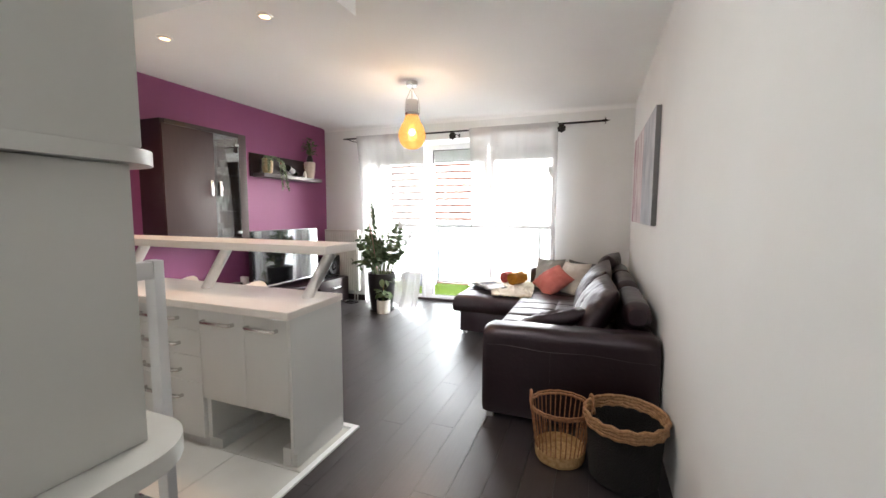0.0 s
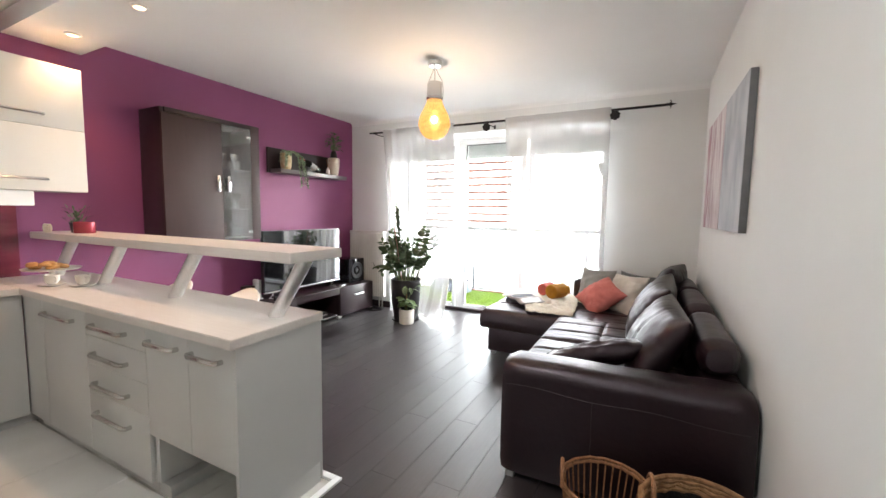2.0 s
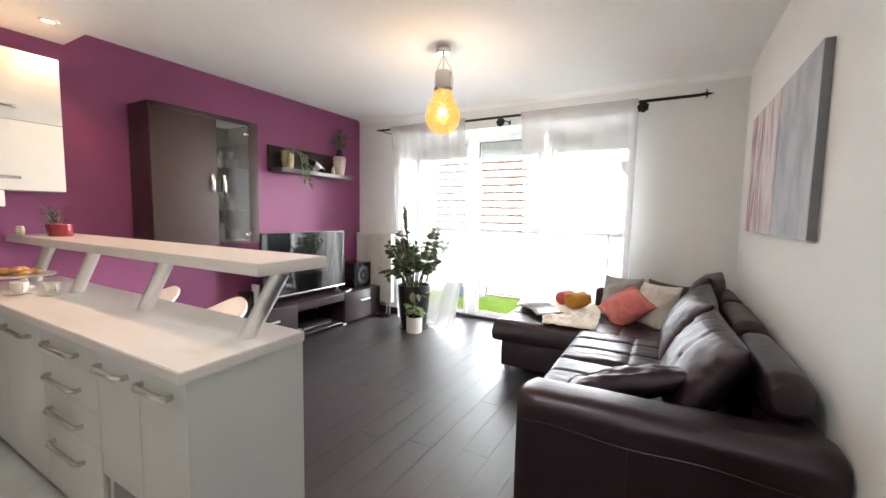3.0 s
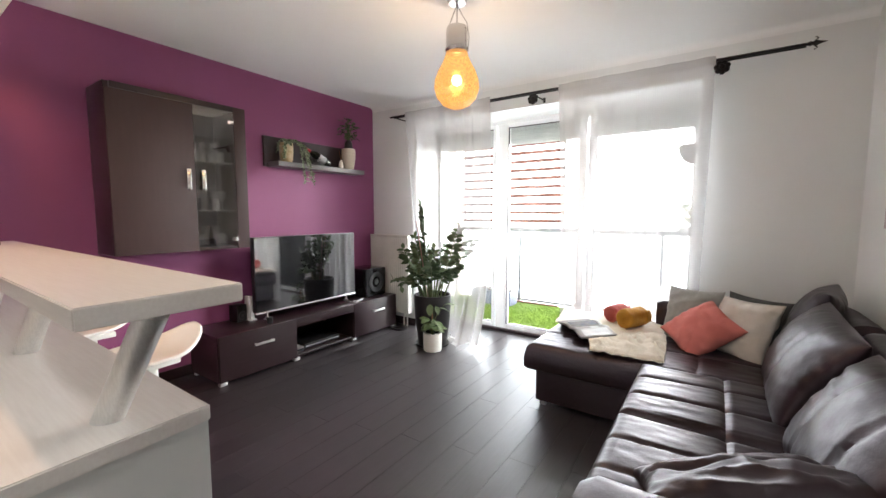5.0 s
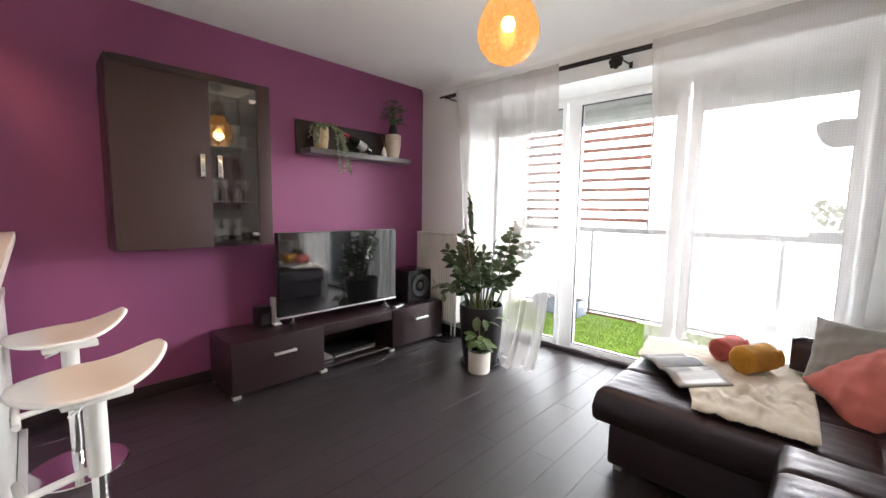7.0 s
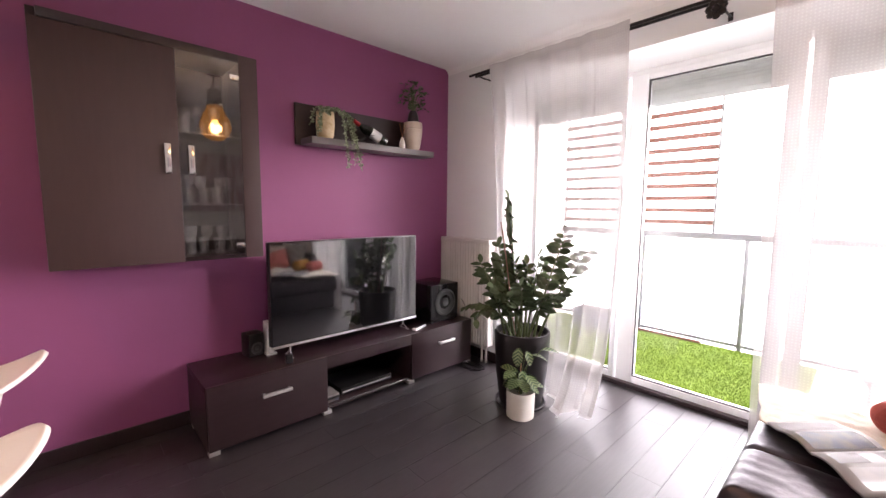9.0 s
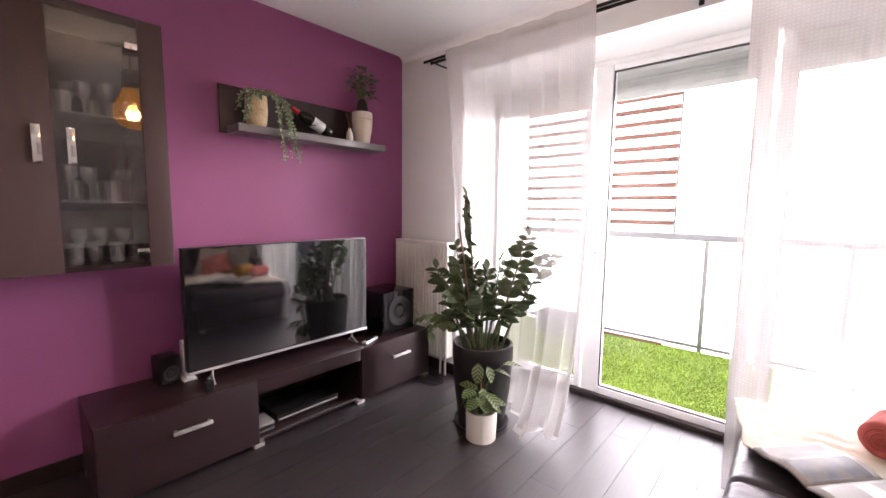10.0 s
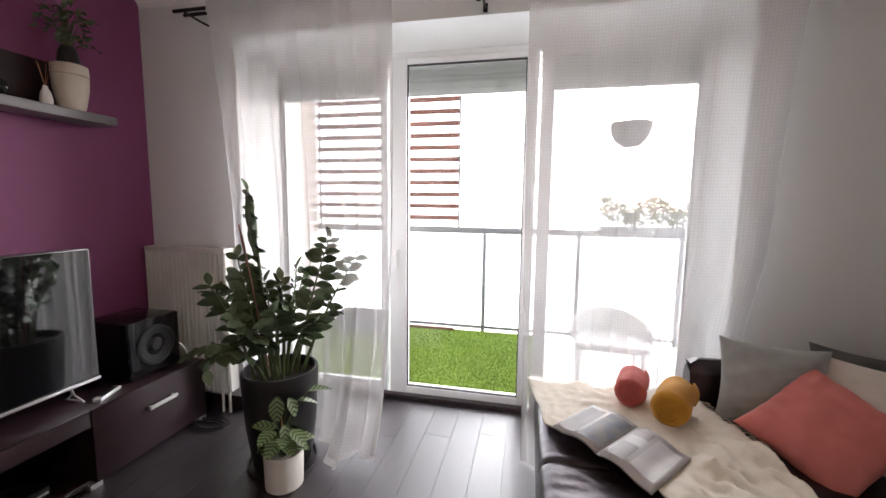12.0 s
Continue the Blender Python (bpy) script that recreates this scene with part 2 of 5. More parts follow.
def tube(bm, pts, r, n=8, cap=True):
    pts = [Vector(p) for p in pts]
    rs = r if isinstance(r, (list, tuple)) else [r] * len(pts)
    rows, side = [], None
    for i, p in enumerate(pts):
        d = (pts[min(i + 1, len(pts) - 1)] - pts[max(i - 1, 0)]).normalized()
        if side is None:
            side = d.cross(Vector((0, 0, 1)) if abs(d.z) < 0.9 else Vector((1, 0, 0))).normalized()
        side = (side - d * side.dot(d)).normalized()
        up = d.cross(side)
        rows.append([p + (side * math.cos(2 * math.pi * k / n) + up * math.sin(2 * math.pi * k / n)) * rs[i] for k in range(n)])
    return skin(bm, rows, closed=True, cap=cap)


def lathe(bm, profile, n=28, c=(0, 0), cap=False):
    rows = [[(c[0] + r * math.cos(2 * math.pi * k / n), c[1] + r * math.sin(2 * math.pi * k / n), z) for k in range(n)] for r, z in profile]
    return skin(bm, rows, closed=True, cap=cap)


def sheet(bm, f, nu, nv):
    return skin(bm, [[f(i / nu, j / nv) for i in range(nu + 1)] for j in range(nv + 1)])


def finish(bm, name):
    bmesh.ops.recalc_face_normals(bm, faces=bm.faces)
    me = bpy.data.meshes.new(name)
    bm.to_mesh(me)
    bm.free()
    me.set_sharp_from_angle(angle=radians(38))
    return me


def part(name, bm, material, parent=None, label="", m=None):
    me = bm if isinstance(bm, bpy.types.Mesh) else finish(bm, name)
    if not me.materials:
        me.materials.append(material)
    ob = new(name, me)
    if parent:
        ob.parent = parent
    if m is not None:
        ob.matrix_basis = m
    if label:
        ob["label"] = label
    return ob


def thing(name, at, label, category, group="", turn=0.0):
    ob = new(name)
    ob.empty_display_size = 0.1
    ob.matrix_basis = pose(*at, 0, 0, turn)
    return tagged(ob, label, category, group)


def setting(name, bm, material, label="", category=""):
    return tagged(part(name, bm, material), label, category, "", "structure")


def thicken(ob, t, offset=0.0):
    md = ob.modifiers.new("thickness", 'SOLIDIFY')
    md.thickness, md.offset = t, offset
    return ob


# ---- the shell of the flat ----
XL, XR, YW, YO, H = -4.05, 0.26, 5.56, 6.12, 2.60
YB = -2.2
WX0, WX1, WZ = -3.37, -0.64, 2.335

setting("wall_west", boxed(XL - 0.2, YB, 0, XL, YO, H), PURPLE_WALL, "deep purple painted wall of the living room", "wall")
setting("wall_east", boxed(XR, YB, 0, XR + 0.2, YO, H), WHITE_WALL, "off-white painted side wall", "wall")
bm = bmesh.new()
box(bm, XL, YW, 0, WX0, YO, H)
box(bm, WX1, YW, 0, XR, YO, H)
box(bm, WX0, YW, WZ, WX1, YO, H)
setting("wall_north", bm, WHITE_WALL, "white wall round the wide balcony window", "wall")
setting("wall_south", boxed(XL - 0.2, YB - 0.2, 0, XR + 0.2, YB, H), WHITE_WALL, "plain white wall closing the hall", "wall")
bm = bmesh.new()
box(bm, XL, 0.02, 0, -1.05, 0.14, H)
box(bm, -1.17, YB, 0, -1.05, 0.02, H)
setting("wall_kitchen", bm, WHITE_WALL, "white partition behind the kitchen", "wall")
setting("ceiling", boxed(XL - 0.2, YB - 0.2, H, XR + 0.2, YO, H + 0.2), CEIL, "white painted ceiling", "ceiling")
setting("ceiling_beam", boxed(XL, 2.05, 2.48, -1.48, 2.475, H - 0.002), CEIL, "dropped white plasterboard beam above the bar", "ceiling beam")

bm = bmesh.new()
cove = [(YW - 0.05 + 0.05 * math.sin(k * math.pi / 12), H - 0.001 - 0.05 * (1 - math.cos(k * math.pi / 12))) for k in range(7)]
skin(bm, [[(x, y, z) for y, z in cove + [(YW - 0.001, H - 0.001)]] for x in (XL + 0.001, XR - 0.001)], closed=True, cap=True)
setting("trim_ceiling", bm, CEIL, "narrow white plaster cove above the window wall", "cornice")

floor = setting("floor", boxed(XL - 0.2, YB - 0.2, -0.2, XR + 0.2, YO, -0.012), JOINT, "dark laminate floor with a pale tiled kitchen part", "floor")

# skirting boards, dark
BASE = WENGE
setting("baseboard_west", boxed(XL, 2.40, 0, XL + 0.016, YW, 0.085, 0.003), BASE, "dark wooden skirting board", "skirting")
setting("baseboard_north", boxed(XL + 0.016, YW - 0.016, 0, WX0, YW, 0.085, 0.003), BASE, "dark wooden skirting board", "skirting")
setting("baseboard_north_b", boxed(WX1, YW - 0.016, 0, XR, YW, 0.085, 0.003), BASE, "dark wooden skirting board", "skirting")
setting("edge_strip", boxed(-1.50, 0.2, -0.002, -1.465, 2.42, 0.012, 0.003), PVC, "white edge strip between tiles and laminate", "edge strip")
setting("edge_strip_b", boxed(XL, 2.385, -0.002, -1.50, 2.42, 0.012, 0.003), PVC, "white edge strip between tiles and laminate", "edge strip")

setting("threshold", boxed(WX0 + 0.002, 5.925, -0.0005, WX1 - 0.002, 5.974, 0.032, 0.004), WENGE, "dark wooden threshold strip below the balcony door", "threshold")

# ---- window ----
GX = [(-3.37, -2.61), (-2.43, -1.66), (-1.50, -0.69)]
win = setting("window_1", boxed(WX0, 5.98, 2.30, WX1, 6.06, WZ, 0.006), PVC, "white plastic balcony window with three tall glazed leaves", "window")
FX = [(-3.45, -2.57), (-2.55, -1.59), (-1.57, -0.60)]
for (f0, f1), (g0, g1), leaf in zip(FX, GX, ("window_frame", "balcony_door", "window_frame")):
    z0, z1, gz0, gz1 = 0.0, 2.30, 0.075, 2.262
    b = bmesh.new()
    box(b, f0, 5.975, z0, g0, 6.055, z1, 0.008)
    box(b, g1, 5.975, z0, f1, 6.055, z1, 0.008)
    box(b, g0, 5.977, z0, g1, 6.053, gz0, 0.008)
    box(b, g0, 5.977, gz1, g1, 6.053, z1, 0.008)
    fr = part(leaf, b, PVC, win)
    pane = part("pane", boxed(g0, 6.012, gz0, g1, 6.018, gz1), PANE, fr, "clear window glass")
    pane.visible_shadow = False
    gk = bmesh.new()
    for a0, c0, a1, c1 in ((g0, gz0, g0 + 0.007, gz1), (g1 - 0.007, gz0, g1, gz1), (g0 + 0.007, gz0, g1 - 0.007, gz0 + 0.007), (g0 + 0.007, gz1 - 0.007, g1 - 0.007, gz1)):
        box(gk, a0, 5.990, c0, a1, 6.011, c1)
    part("gasket", gk, GASKET, fr, "dark rubber glazing seal")
    sh = part("roller_shutter", bmesh.new(), SHUTTER, fr, "grey roller shutter let down a little")
    b = bmesh.new()
    for i in range(5):
        box(b, g0 - 0.03, 6.075, 2.250 - 0.042 * i, g1 + 0.03, 6.085, 2.291 - 0.042 * i, 0.002)
    b.to_mesh(sh.data)
    b.free()
# handle on the door leaf
b = bmesh.new()
box(b, -2.505, 5.962, 0.95, -2.475, 5.976, 1.06, 0.005)
tube(b, [(-2.49, 5.965, 1.04), (-2.49, 5.93, 1.04), (-2.49, 5.925, 1.03), (-2.49, 5.925, 0.93)], 0.009, 8)
part("door_handle", b, PVC, win, "white window handle")

# ---- outside: balcony ----
setting("balcony_floor", boxed(-5.6, YO, -0.35, 1.6, 8.05, -0.12), PLASTER, "balcony slab", "balcony")
setting("balcony_ceiling", boxed(-5.6, YO, 2.75, 1.6, 8.05, 2.95), PLASTER, "white balcony ceiling", "ceiling")
setting("balcony_wall", boxed(-4.35, YO + 0.001, -0.12, -4.22, 7.98, 2.75), BEIGE_RENDER, "beige rendered side wall of the balcony", "wall")
bm = bmesh.new()
box(bm, XL - 0.6, YO, -0.1, WX0, YO + 0.12, 2.75)
setting("outer_wall", bm, PLASTER, "white rendered outer wall", "wall")
setting("ground", boxed(-400, 8.2, -9.2, 400, 800, -9.0), mat("far_ground", (0.42, 0.43, 0.40), 0.9, scale=0.05), "pale open ground far below", "ground")

# turf: one lawn of short blades
rng = random.Random(4)
bm = bmesh.new()
box(bm, -4.2, YO + 0.1, -0.12, -1.50, 7.9, -0.105)
turf = part("grass_mat", bm, GRASS)
tagged(turf, "bright green artificial grass mat on the balcony", "grass", "", "stuff")
vs, fs = [], []
for i in range(70000):
    x, y = rng.uniform(-4.1, -1.51), rng.uniform(YO + 0.14, 7.88)
    a, h, w = rng.uniform(0, 6.28), rng.uniform(0.010, 0.018), 0.0028
    dx, dy = math.cos(a) * w, math.sin(a) * w
    lx, ly = rng.uniform(-0.012, 0.012), rng.uniform(-0.012, 0.012)
    k = len(vs)
    vs += [(x - dx, y - dy, -0.106), (x + dx, y + dy, -0.106), (x + lx, y + ly, -0.106 + h)]
    fs.append((k, k + 1, k + 2))
me = bpy.data.meshes.new("grass_blades")
me.from_pydata(vs, [], fs)
blades = part("grass_blades", me, GRASS, turf)
blades["kind"] = "stuff"

edging = thing("wooden_edging", (-3.0, 7.86, -0.105), "narrow brown wooden board along the grass edge", "board")
part("board", boxed(-0.7, -0.02, 0, 0.56, 0.02, 0.03, 0.003), SLAT, edging)

trough = thing("balcony_trough", (-3.40, 7.60, -0.105), "low slate-blue plastic planter trough on the grass mat", "planter")
part("body", boxed(-0.34, -0.14, 0, 0.34, 0.14, 0.21, 0.012), SLATE, trough)
part("rim", boxed(-0.35, -0.15, 0.195, 0.35, 0.15, 0.22, 0.006), SLATE, trough)
b = boxed(-0.325, -0.125, 0.2205, 0.325, 0.125, 0.232, 0.005)
part("soil", b, SOIL, trough)

# railing
rail = thing("railing", (0, 0, 0), "grey metal balcony railing with frosted glass panels", "railing")
b = bmesh.new()
box(b, -4.2, 7.92, 1.035, 1.2, 7.98, 1.105, 0.006)
part("handrail", b, ALU, rail)
part("bottom_rail", boxed(-4.2, 7.935, -0.085, 1.2, 7.965, -0.05, 0.004), ALU, rail)
for x in (-3.11, -2.11, -1.08, -0.06):
    part("post", boxed(x - 0.02, 7.92, -0.12, x + 0.02, 7.96, 1.04, 0.003), ALU, rail)
for x0, x1 in ((-4.16, -3.14), (-3.08, -2.14), (-2.08, -1.11), (-1.05, -0.09), (-0.03, 1.1)):
    part("glass_panel", boxed(x0, 7.955, -0.03, x1, 7.963, 1.03), FROST, rail, "frosted white glass panel")

# slatted screen
screen = thing("slatted_screen", (0, 0, 0), "brown slatted privacy screen above the railing", "screen")
for i in range(11):
    z = 1.183 + i * 0.134
    part("slat", boxed(-4.2, 7.945, z, -2.43, 7.975, z + 0.052, 0.003), SLAT, screen)
for x in (-2.43, -4.18):
    part("post", boxed(x, 7.95, 1.10, x + 0.022, 7.98, 2.65, 0.003), ALU, screen)

# hanging basket outside
hb = thing("hanging_basket", (-0.74, 7.4, 1.90), "grey half-round hanging basket on cords", "planter")
b = bmesh.new()
lathe(b, [(0.001, 0.0), (0.07, 0.012), (0.13, 0.06), (0.165, 0.13), (0.178, 0.215), (0.168, 0.215), (0.15, 0.12), (0.001, 0.03)], 24)
part("bowl", b, mat("grey_felt", (0.07, 0.07, 0.07), 0.9, scale=20), hb)
for k in range(3):
    a = k * 2.094 + 0.4
    b = bmesh.new()
    tube(b, [(0.172 * math.cos(a), 0.172 * math.sin(a), 0.21), (0, 0, 0.85)], 0.004, 6)
    part("cord", b, ALU, hb)

# planter box on the rail
pb = thing("planter_box", (-0.45, 7.86, 1.10), "rail planter with sparse grey-green shrubs", "planter")
part("trough", boxed(-0.45, -0.08, -0.02, 0.45, 0.06, 0.06, 0.01), ALU, pb)
rng = random.Random(7)
vs, fs = [], []
for i in range(1500):
    u = rng.uniform(-0.43, 0.43)
    hgt = 0.30 * (0.4 + 0.6 * abs(math.sin(u * 7 + 1))) * rng.random() ** 0.7
    p = Vector((u + rng.uniform(-0.05, 0.05), rng.uniform(-0.12, 0.1), 0.06 + hgt))
    d = Vector((rng.uniform(-1, 1), rng.uniform(-1, 1), rng.uniform(-0.3, 1))).normalized() * rng.uniform(0.025, 0.05)
    s = d.cross(Vector((rng.uniform(-1, 1), rng.uniform(-1, 1), rng.uniform(-1, 1)))).normalized() * 0.014
    k = len(vs)
    vs += [p - s, p + s, p + d]
    fs.append((k, k + 1, k + 2))
me = bpy.data.meshes.new("foliage")
me.from_pydata(vs, [], fs)
part("foliage", me, LEAF, pb)["kind"] = "stuff"

# garden armchairs on the balcony
def garden_chair(at, turn):
    c = thing("balcony_chair", at, "pale grey moulded balcony chair with a rounded back", "chair", "balcony chairs", turn)
    mt = mat("pale_resin", (0.45, 0.45, 0.45), 0.6, scale=12)
    part("seat", boxed(-0.27, -0.26, 0.36, 0.27, 0.26, 0.42, 0.02), mt, c)
    b = bmesh.new()
    sheet(b, lambda u, v: (0.30 * math.sin((u - 0.5) * 3.4), -0.28 * math.cos((u - 0.5) * 3.4) * (1 + 0.25 * v) + 0.06,
                           0.40 + v * (0.05 + 0.14 * math.cos((u - 0.5) * 3.0))), 20, 6)
    thicken(part("backrest", b, mt, c), 0.025)
    for sx in (-0.22, 0.22):
        for sy in (-0.21, 0.21):
            b = bmesh.new()
            tube(b, [(sx, sy, 0.37), (sx * 1.1, sy * 1.1, 0)], 0.018, 8)
            part("leg", b, mt, c)
    return c


garden_chair((-0.95, 6.75, -0.105), 175)

# ---- curtains and rod ----
rod = thing("curtain_rod", (0, 0, 0), "black wrought-iron double curtain rod with finials", "curtain rod")
for y, z in ((5.30, 2.375), (5.37, 2.386)):
    b = bmesh.new()
    tube(b, [(-3.53, y, z), (-0.10, y, z)], 0.0095, 10)
    part("bar", b, IRON, rod)
b = bmesh.new()
tube(b, [(-3.46, YW, 2.368), (-3.46, 5.40, 2.362), (-3.46, 5.30, 2.366)], 0.006, 8)
part("bracket", b, IRON, rod)
for x in (-1.875, -0.533):
    b = bmesh.new()
    tube(b, [(x, YW, 2.368), (x, 5.40, 2.358), (x, 5.29, 2.352)], 0.006, 8)
    box(b, x - 0.012, YW - 0.006, 2.345, x + 0.012, YW, 2.390, 0.003)
    # a leafy iron rosette hangs under the bar
    for k in range(7):
        a = k * 2 * math.pi / 7 + 0.3
        px, pz = x + 0.030 * math.cos(a), 2.318 + 0.030 * math.sin(a)
        skin(b, [[(px + q * math.cos(c), 5.283 + h, pz + q * math.sin(c)) for c in [m * math.pi / 4 for m in range(8)]]
                 for q, h in ((0.001, -0.014), (0.014, -0.010), (0.020, 0.0), (0.014, 0.008), (0.001, 0.012))], closed=True)
    skin(b, [[(x + q * math.cos(c), 5.278 + h, 2.318 + q * math.sin(c)) for c in [m * math.pi / 5 for m in range(10)]]
             for q, h in ((0.001, -0.024), (0.016, -0.016), (0.022, 0.0), (0.012, 0.012), (0.001, 0.016))], closed=True)
    part("bracket", b, IRON, rod)
for x, s in ((-0.10, 1),):
    b = bmesh.new()
    rows = [(0.0, 0.010), (0.01, 0.016), (0.02, 0.010), (0.035, 0.018), (0.06, 0.008), (0.09, 0.001)]
    skin(b, [[(x + s * d, 5.30 + r * math.cos(k * math.pi / 4), 2.375 + r * math.sin(k * math.pi / 4)) for k in range(8)] for d, r in rows], closed=True)
    for k in range(4):
        a = k * math.pi / 2 + 0.4
        tube(b, [(x + s * 0.02, 5.30, 2.375), (x + s * 0.045, 5.30 + 0.028 * math.cos(a), 2.375 + 0.028 * math.sin(a)), (x + s * 0.03, 5.30 + 0.036 * math.cos(a), 2.375 + 0.036 * math.sin(a))], 0.004, 6)
    part("finial", b, IRON, rod)


def curtain(x0, x1, w0, w1, seed, folds, label, tuck=0.0, back=0.0):
    """Hangs from x0..x1 at the rod to w0..w1 at the floor."""
    c = thing("curtain", (0, 5.40, 0), label, "curtain", "sheer curtains at the window")
    rg = random.Random(seed)
    ph = [rg.uniform(0, 6.28) for _ in range(8)]
    fr = [folds * rg.uniform(0.7, 1.4) for _ in range(8)]

    def f(u, v):
        top = x0 + (x1 - x0) * u
        bot = w0 + (w1 - w0) * u
        s = v ** 1.4
        x = top * (1 - s) + bot * s
        amp = 0.006 + 0.030 * v
        x += (0.003 + 0.009 * v) * sum(math.sin(fr[k] * 2.3 * u * 6.28 + ph[k + 2]) for k in range(3))
        y = sum(math.sin(fr[k] * u * 6.28 + ph[k] + 0.6 * v * math.sin(ph[k])) for k in range(5)) * amp * 0.5
        y += 0.010 * math.sin(folds * 9 * u + ph[5]) * math.sin(ph[6] + 5 * u) * (0.25 + v)
        y -= 0.115 * (1 - min(1.0, v * 1.6)) ** 2
        z = 2.385 - v * 2.375
        if tuck:
            z = max(z, 0.006 + 0.05 * abs(math.sin(fr[1] * u * 6.28)))
            y -= tuck * v ** 8 * max(0.0, min(1.0, (u - 0.55) * 5)) * (0.8 + 0.2 * math.sin(9 * u + ph[0]))
        y += back * max(0.0, min(1.0, (x + 1.05) / 0.12)) * max(0.0, min(1.0, (1.15 - z) / 0.40))
        return (x, y - 0.012, z)
    b = bmesh.new()
    sheet(b, f, 220, 46)
    part("cloth", b, CURTAIN, c)
    b = bmesh.new()
    sheet(b, lambda u, v: (x0 + (x1 - x0) * u, f(u, 0)[1] - 0.003, 2.396 - 0.06 * v), 120, 1)
    part("heading", b, CURTAIN, c, "gathered curtain heading")
    return c


curtain(-3.30, -2.28, -3.22, -2.37, 3, 5, "sheer white curtain pooling on the floor", tuck=0.26)
curtain(-1.65, -0.57, -1.62, -0.61, 8, 5, "sheer white curtain hanging to the sofa", back=0.12)

# ---- radiator ----
rad = thing("radiator", (0, 0, 0), "white ribbed panel radiator under the shelf end", "radiator")
b = bmesh.new()
n = 18
pts = []
for i in range(n * 4 + 1):
    u = i / (n * 4)
    pts.append((-4.0 + 0.58 * u, 5.446 + 0.015 * (1 if (i % 4) in (1, 2) else 0)))
skin(b, [[(x, y, z) for x, y in pts] for z in (0.16, 1.05)])
box(b, -4.0, 5.462, 0.16, -3.42, 5.53, 1.05, 0.004)
part("panel", b, RADIATOR, rad)
b = bmesh.new()
box(b, -4.005, 5.445, 1.045, -3.415, 5.535, 1.075, 0.006)
part("grille", b, RADIATOR, rad)
b = bmesh.new()
tube(b, [(-3.47, 5.50, 0.17), (-3.47, 5.50, 0.0)], 0.009, 8)
tube(b, [(-3.52, 5.50, 0.17), (-3.52, 5.50, 0.0)], 0.009, 8)
part("pipes", b, RADIATOR, rad)
for x in (-3.9, -3.55):
    part("wall_bracket", boxed(x, 5.53, 0.5, x + 0.03, YW, 0.7), RADIATOR, rad)

cable = thing("power_cable", (-3.50, 5.38, 0), "loose black power cable coiled on the floor", "cable")
b = bmesh.new()
tube(b, [(0.02 + (0.10 + 0.012 * math.sin(3 * q)) * math.cos(q), -0.02 + 0.055 * math.sin(q) - 0.004 * q, 0.006 + 0.006 * (k % 5) / 5) for k, q in enumerate([2 * math.pi * i / 22 for i in range(56)])], 0.0045, 6)
part("wire", b, BLACK_PLASTIC, cable)

# ---- pendant lamp shaped as a large bulb ----
LX, LY = -1.835, 3.99
lamp = thing("pendant_lamp", (LX, LY, 1.955), "pendant lamp shaped like a giant glowing amber light bulb", "lamp")
b = bmesh.new()
lathe(b, [(0.001, 0.0), (0.045, 0.006), (0.085, 0.026), (0.118, 0.065), (0.134, 0.118), (0.130, 0.165), (0.112, 0.215), (0.086, 0.262), (0.070, 0.30), (0.062, 0.33)], 40)
BULB = bpy.data.materials.new("crackled_amber_glass")
BULB.use_nodes = True
n_, l_ = BULB.node_tree.nodes, BULB.node_tree.links
n_.remove(n_["Principled BSDF"])
em, tr, gl = n_.new("ShaderNodeEmission"), n_.new("ShaderNodeBsdfTransparent"), n_.new("ShaderNodeBsdfGlossy")
vo = n_.new("ShaderNodeTexVoronoi")
vo.feature = 'DISTANCE_TO_EDGE'
vo.inputs["Scale"].default_value = 38
tc_ = n_.new("ShaderNodeTexCoord")
l_.new(tc_.outputs["Object"], vo.inputs["Vector"])
mr_ = n_.new("ShaderNodeMapRange")
mr_.inputs[1].default_value, mr_.inputs[2].default_value = 0.0, 0.35
mr_.inputs[3].default_value, mr_.inputs[4].default_value = 0.30, 0.72
l_.new(vo.outputs["Distance"], mr_.inputs[0])
em.inputs[0].default_value = (1.0, 0.47, 0.14, 1)
em.inputs[1].default_value = 0.125
tr.inputs[0].default_value = (1.0, 0.78, 0.42, 1)
gl.inputs["Roughness"].default_value = 0.15
m1, m2 = n_.new("ShaderNodeMixShader"), n_.new("ShaderNodeMixShader")
l_.new(mr_.outputs[0], m1.inputs[0])
l_.new(tr.outputs[0], m1.inputs[1])
l_.new(em.outputs[0], m1.inputs[2])
m2.inputs[0].default_value = 0.05
l_.new(m1.outputs[0], m2.inputs[1])
l_.new(gl.outputs[0], m2.inputs[2])
l_.new(m2.outputs[0], n_["Material Output"].inputs[0])
bulb = part("glass_bulb", b, BULB, lamp, "crackled amber glass bulb")
bulb.visible_shadow = False
b = bmesh.new()
lathe(b, [(0.001, -0.032), (0.022, -0.022), (0.031, 0), (0.022, 0.024), (0.001, 0.034)], 20)
part("filament_bulb", b, glow("lamp_core", (1.0, 0.62, 0.25), 3.5), lamp, "small glowing bulb inside", m=pose(0, 0, 0.165))
b = bmesh.new()
lathe(b, [(0.064, 0.325), (0.070, 0.335), (0.070, 0.345), (0.063, 0.35), (0.063, 0.455), (0.058, 0.468), (0.001, 0.472)], 30)
part("socket", b, STEEL, lamp, "brushed steel socket cap")
b = bmesh.new()
tube(b, [(0, 0, 0.47), (0, 0, 0.60)], 0.005, 8)
part("cord", b, STEEL, lamp)
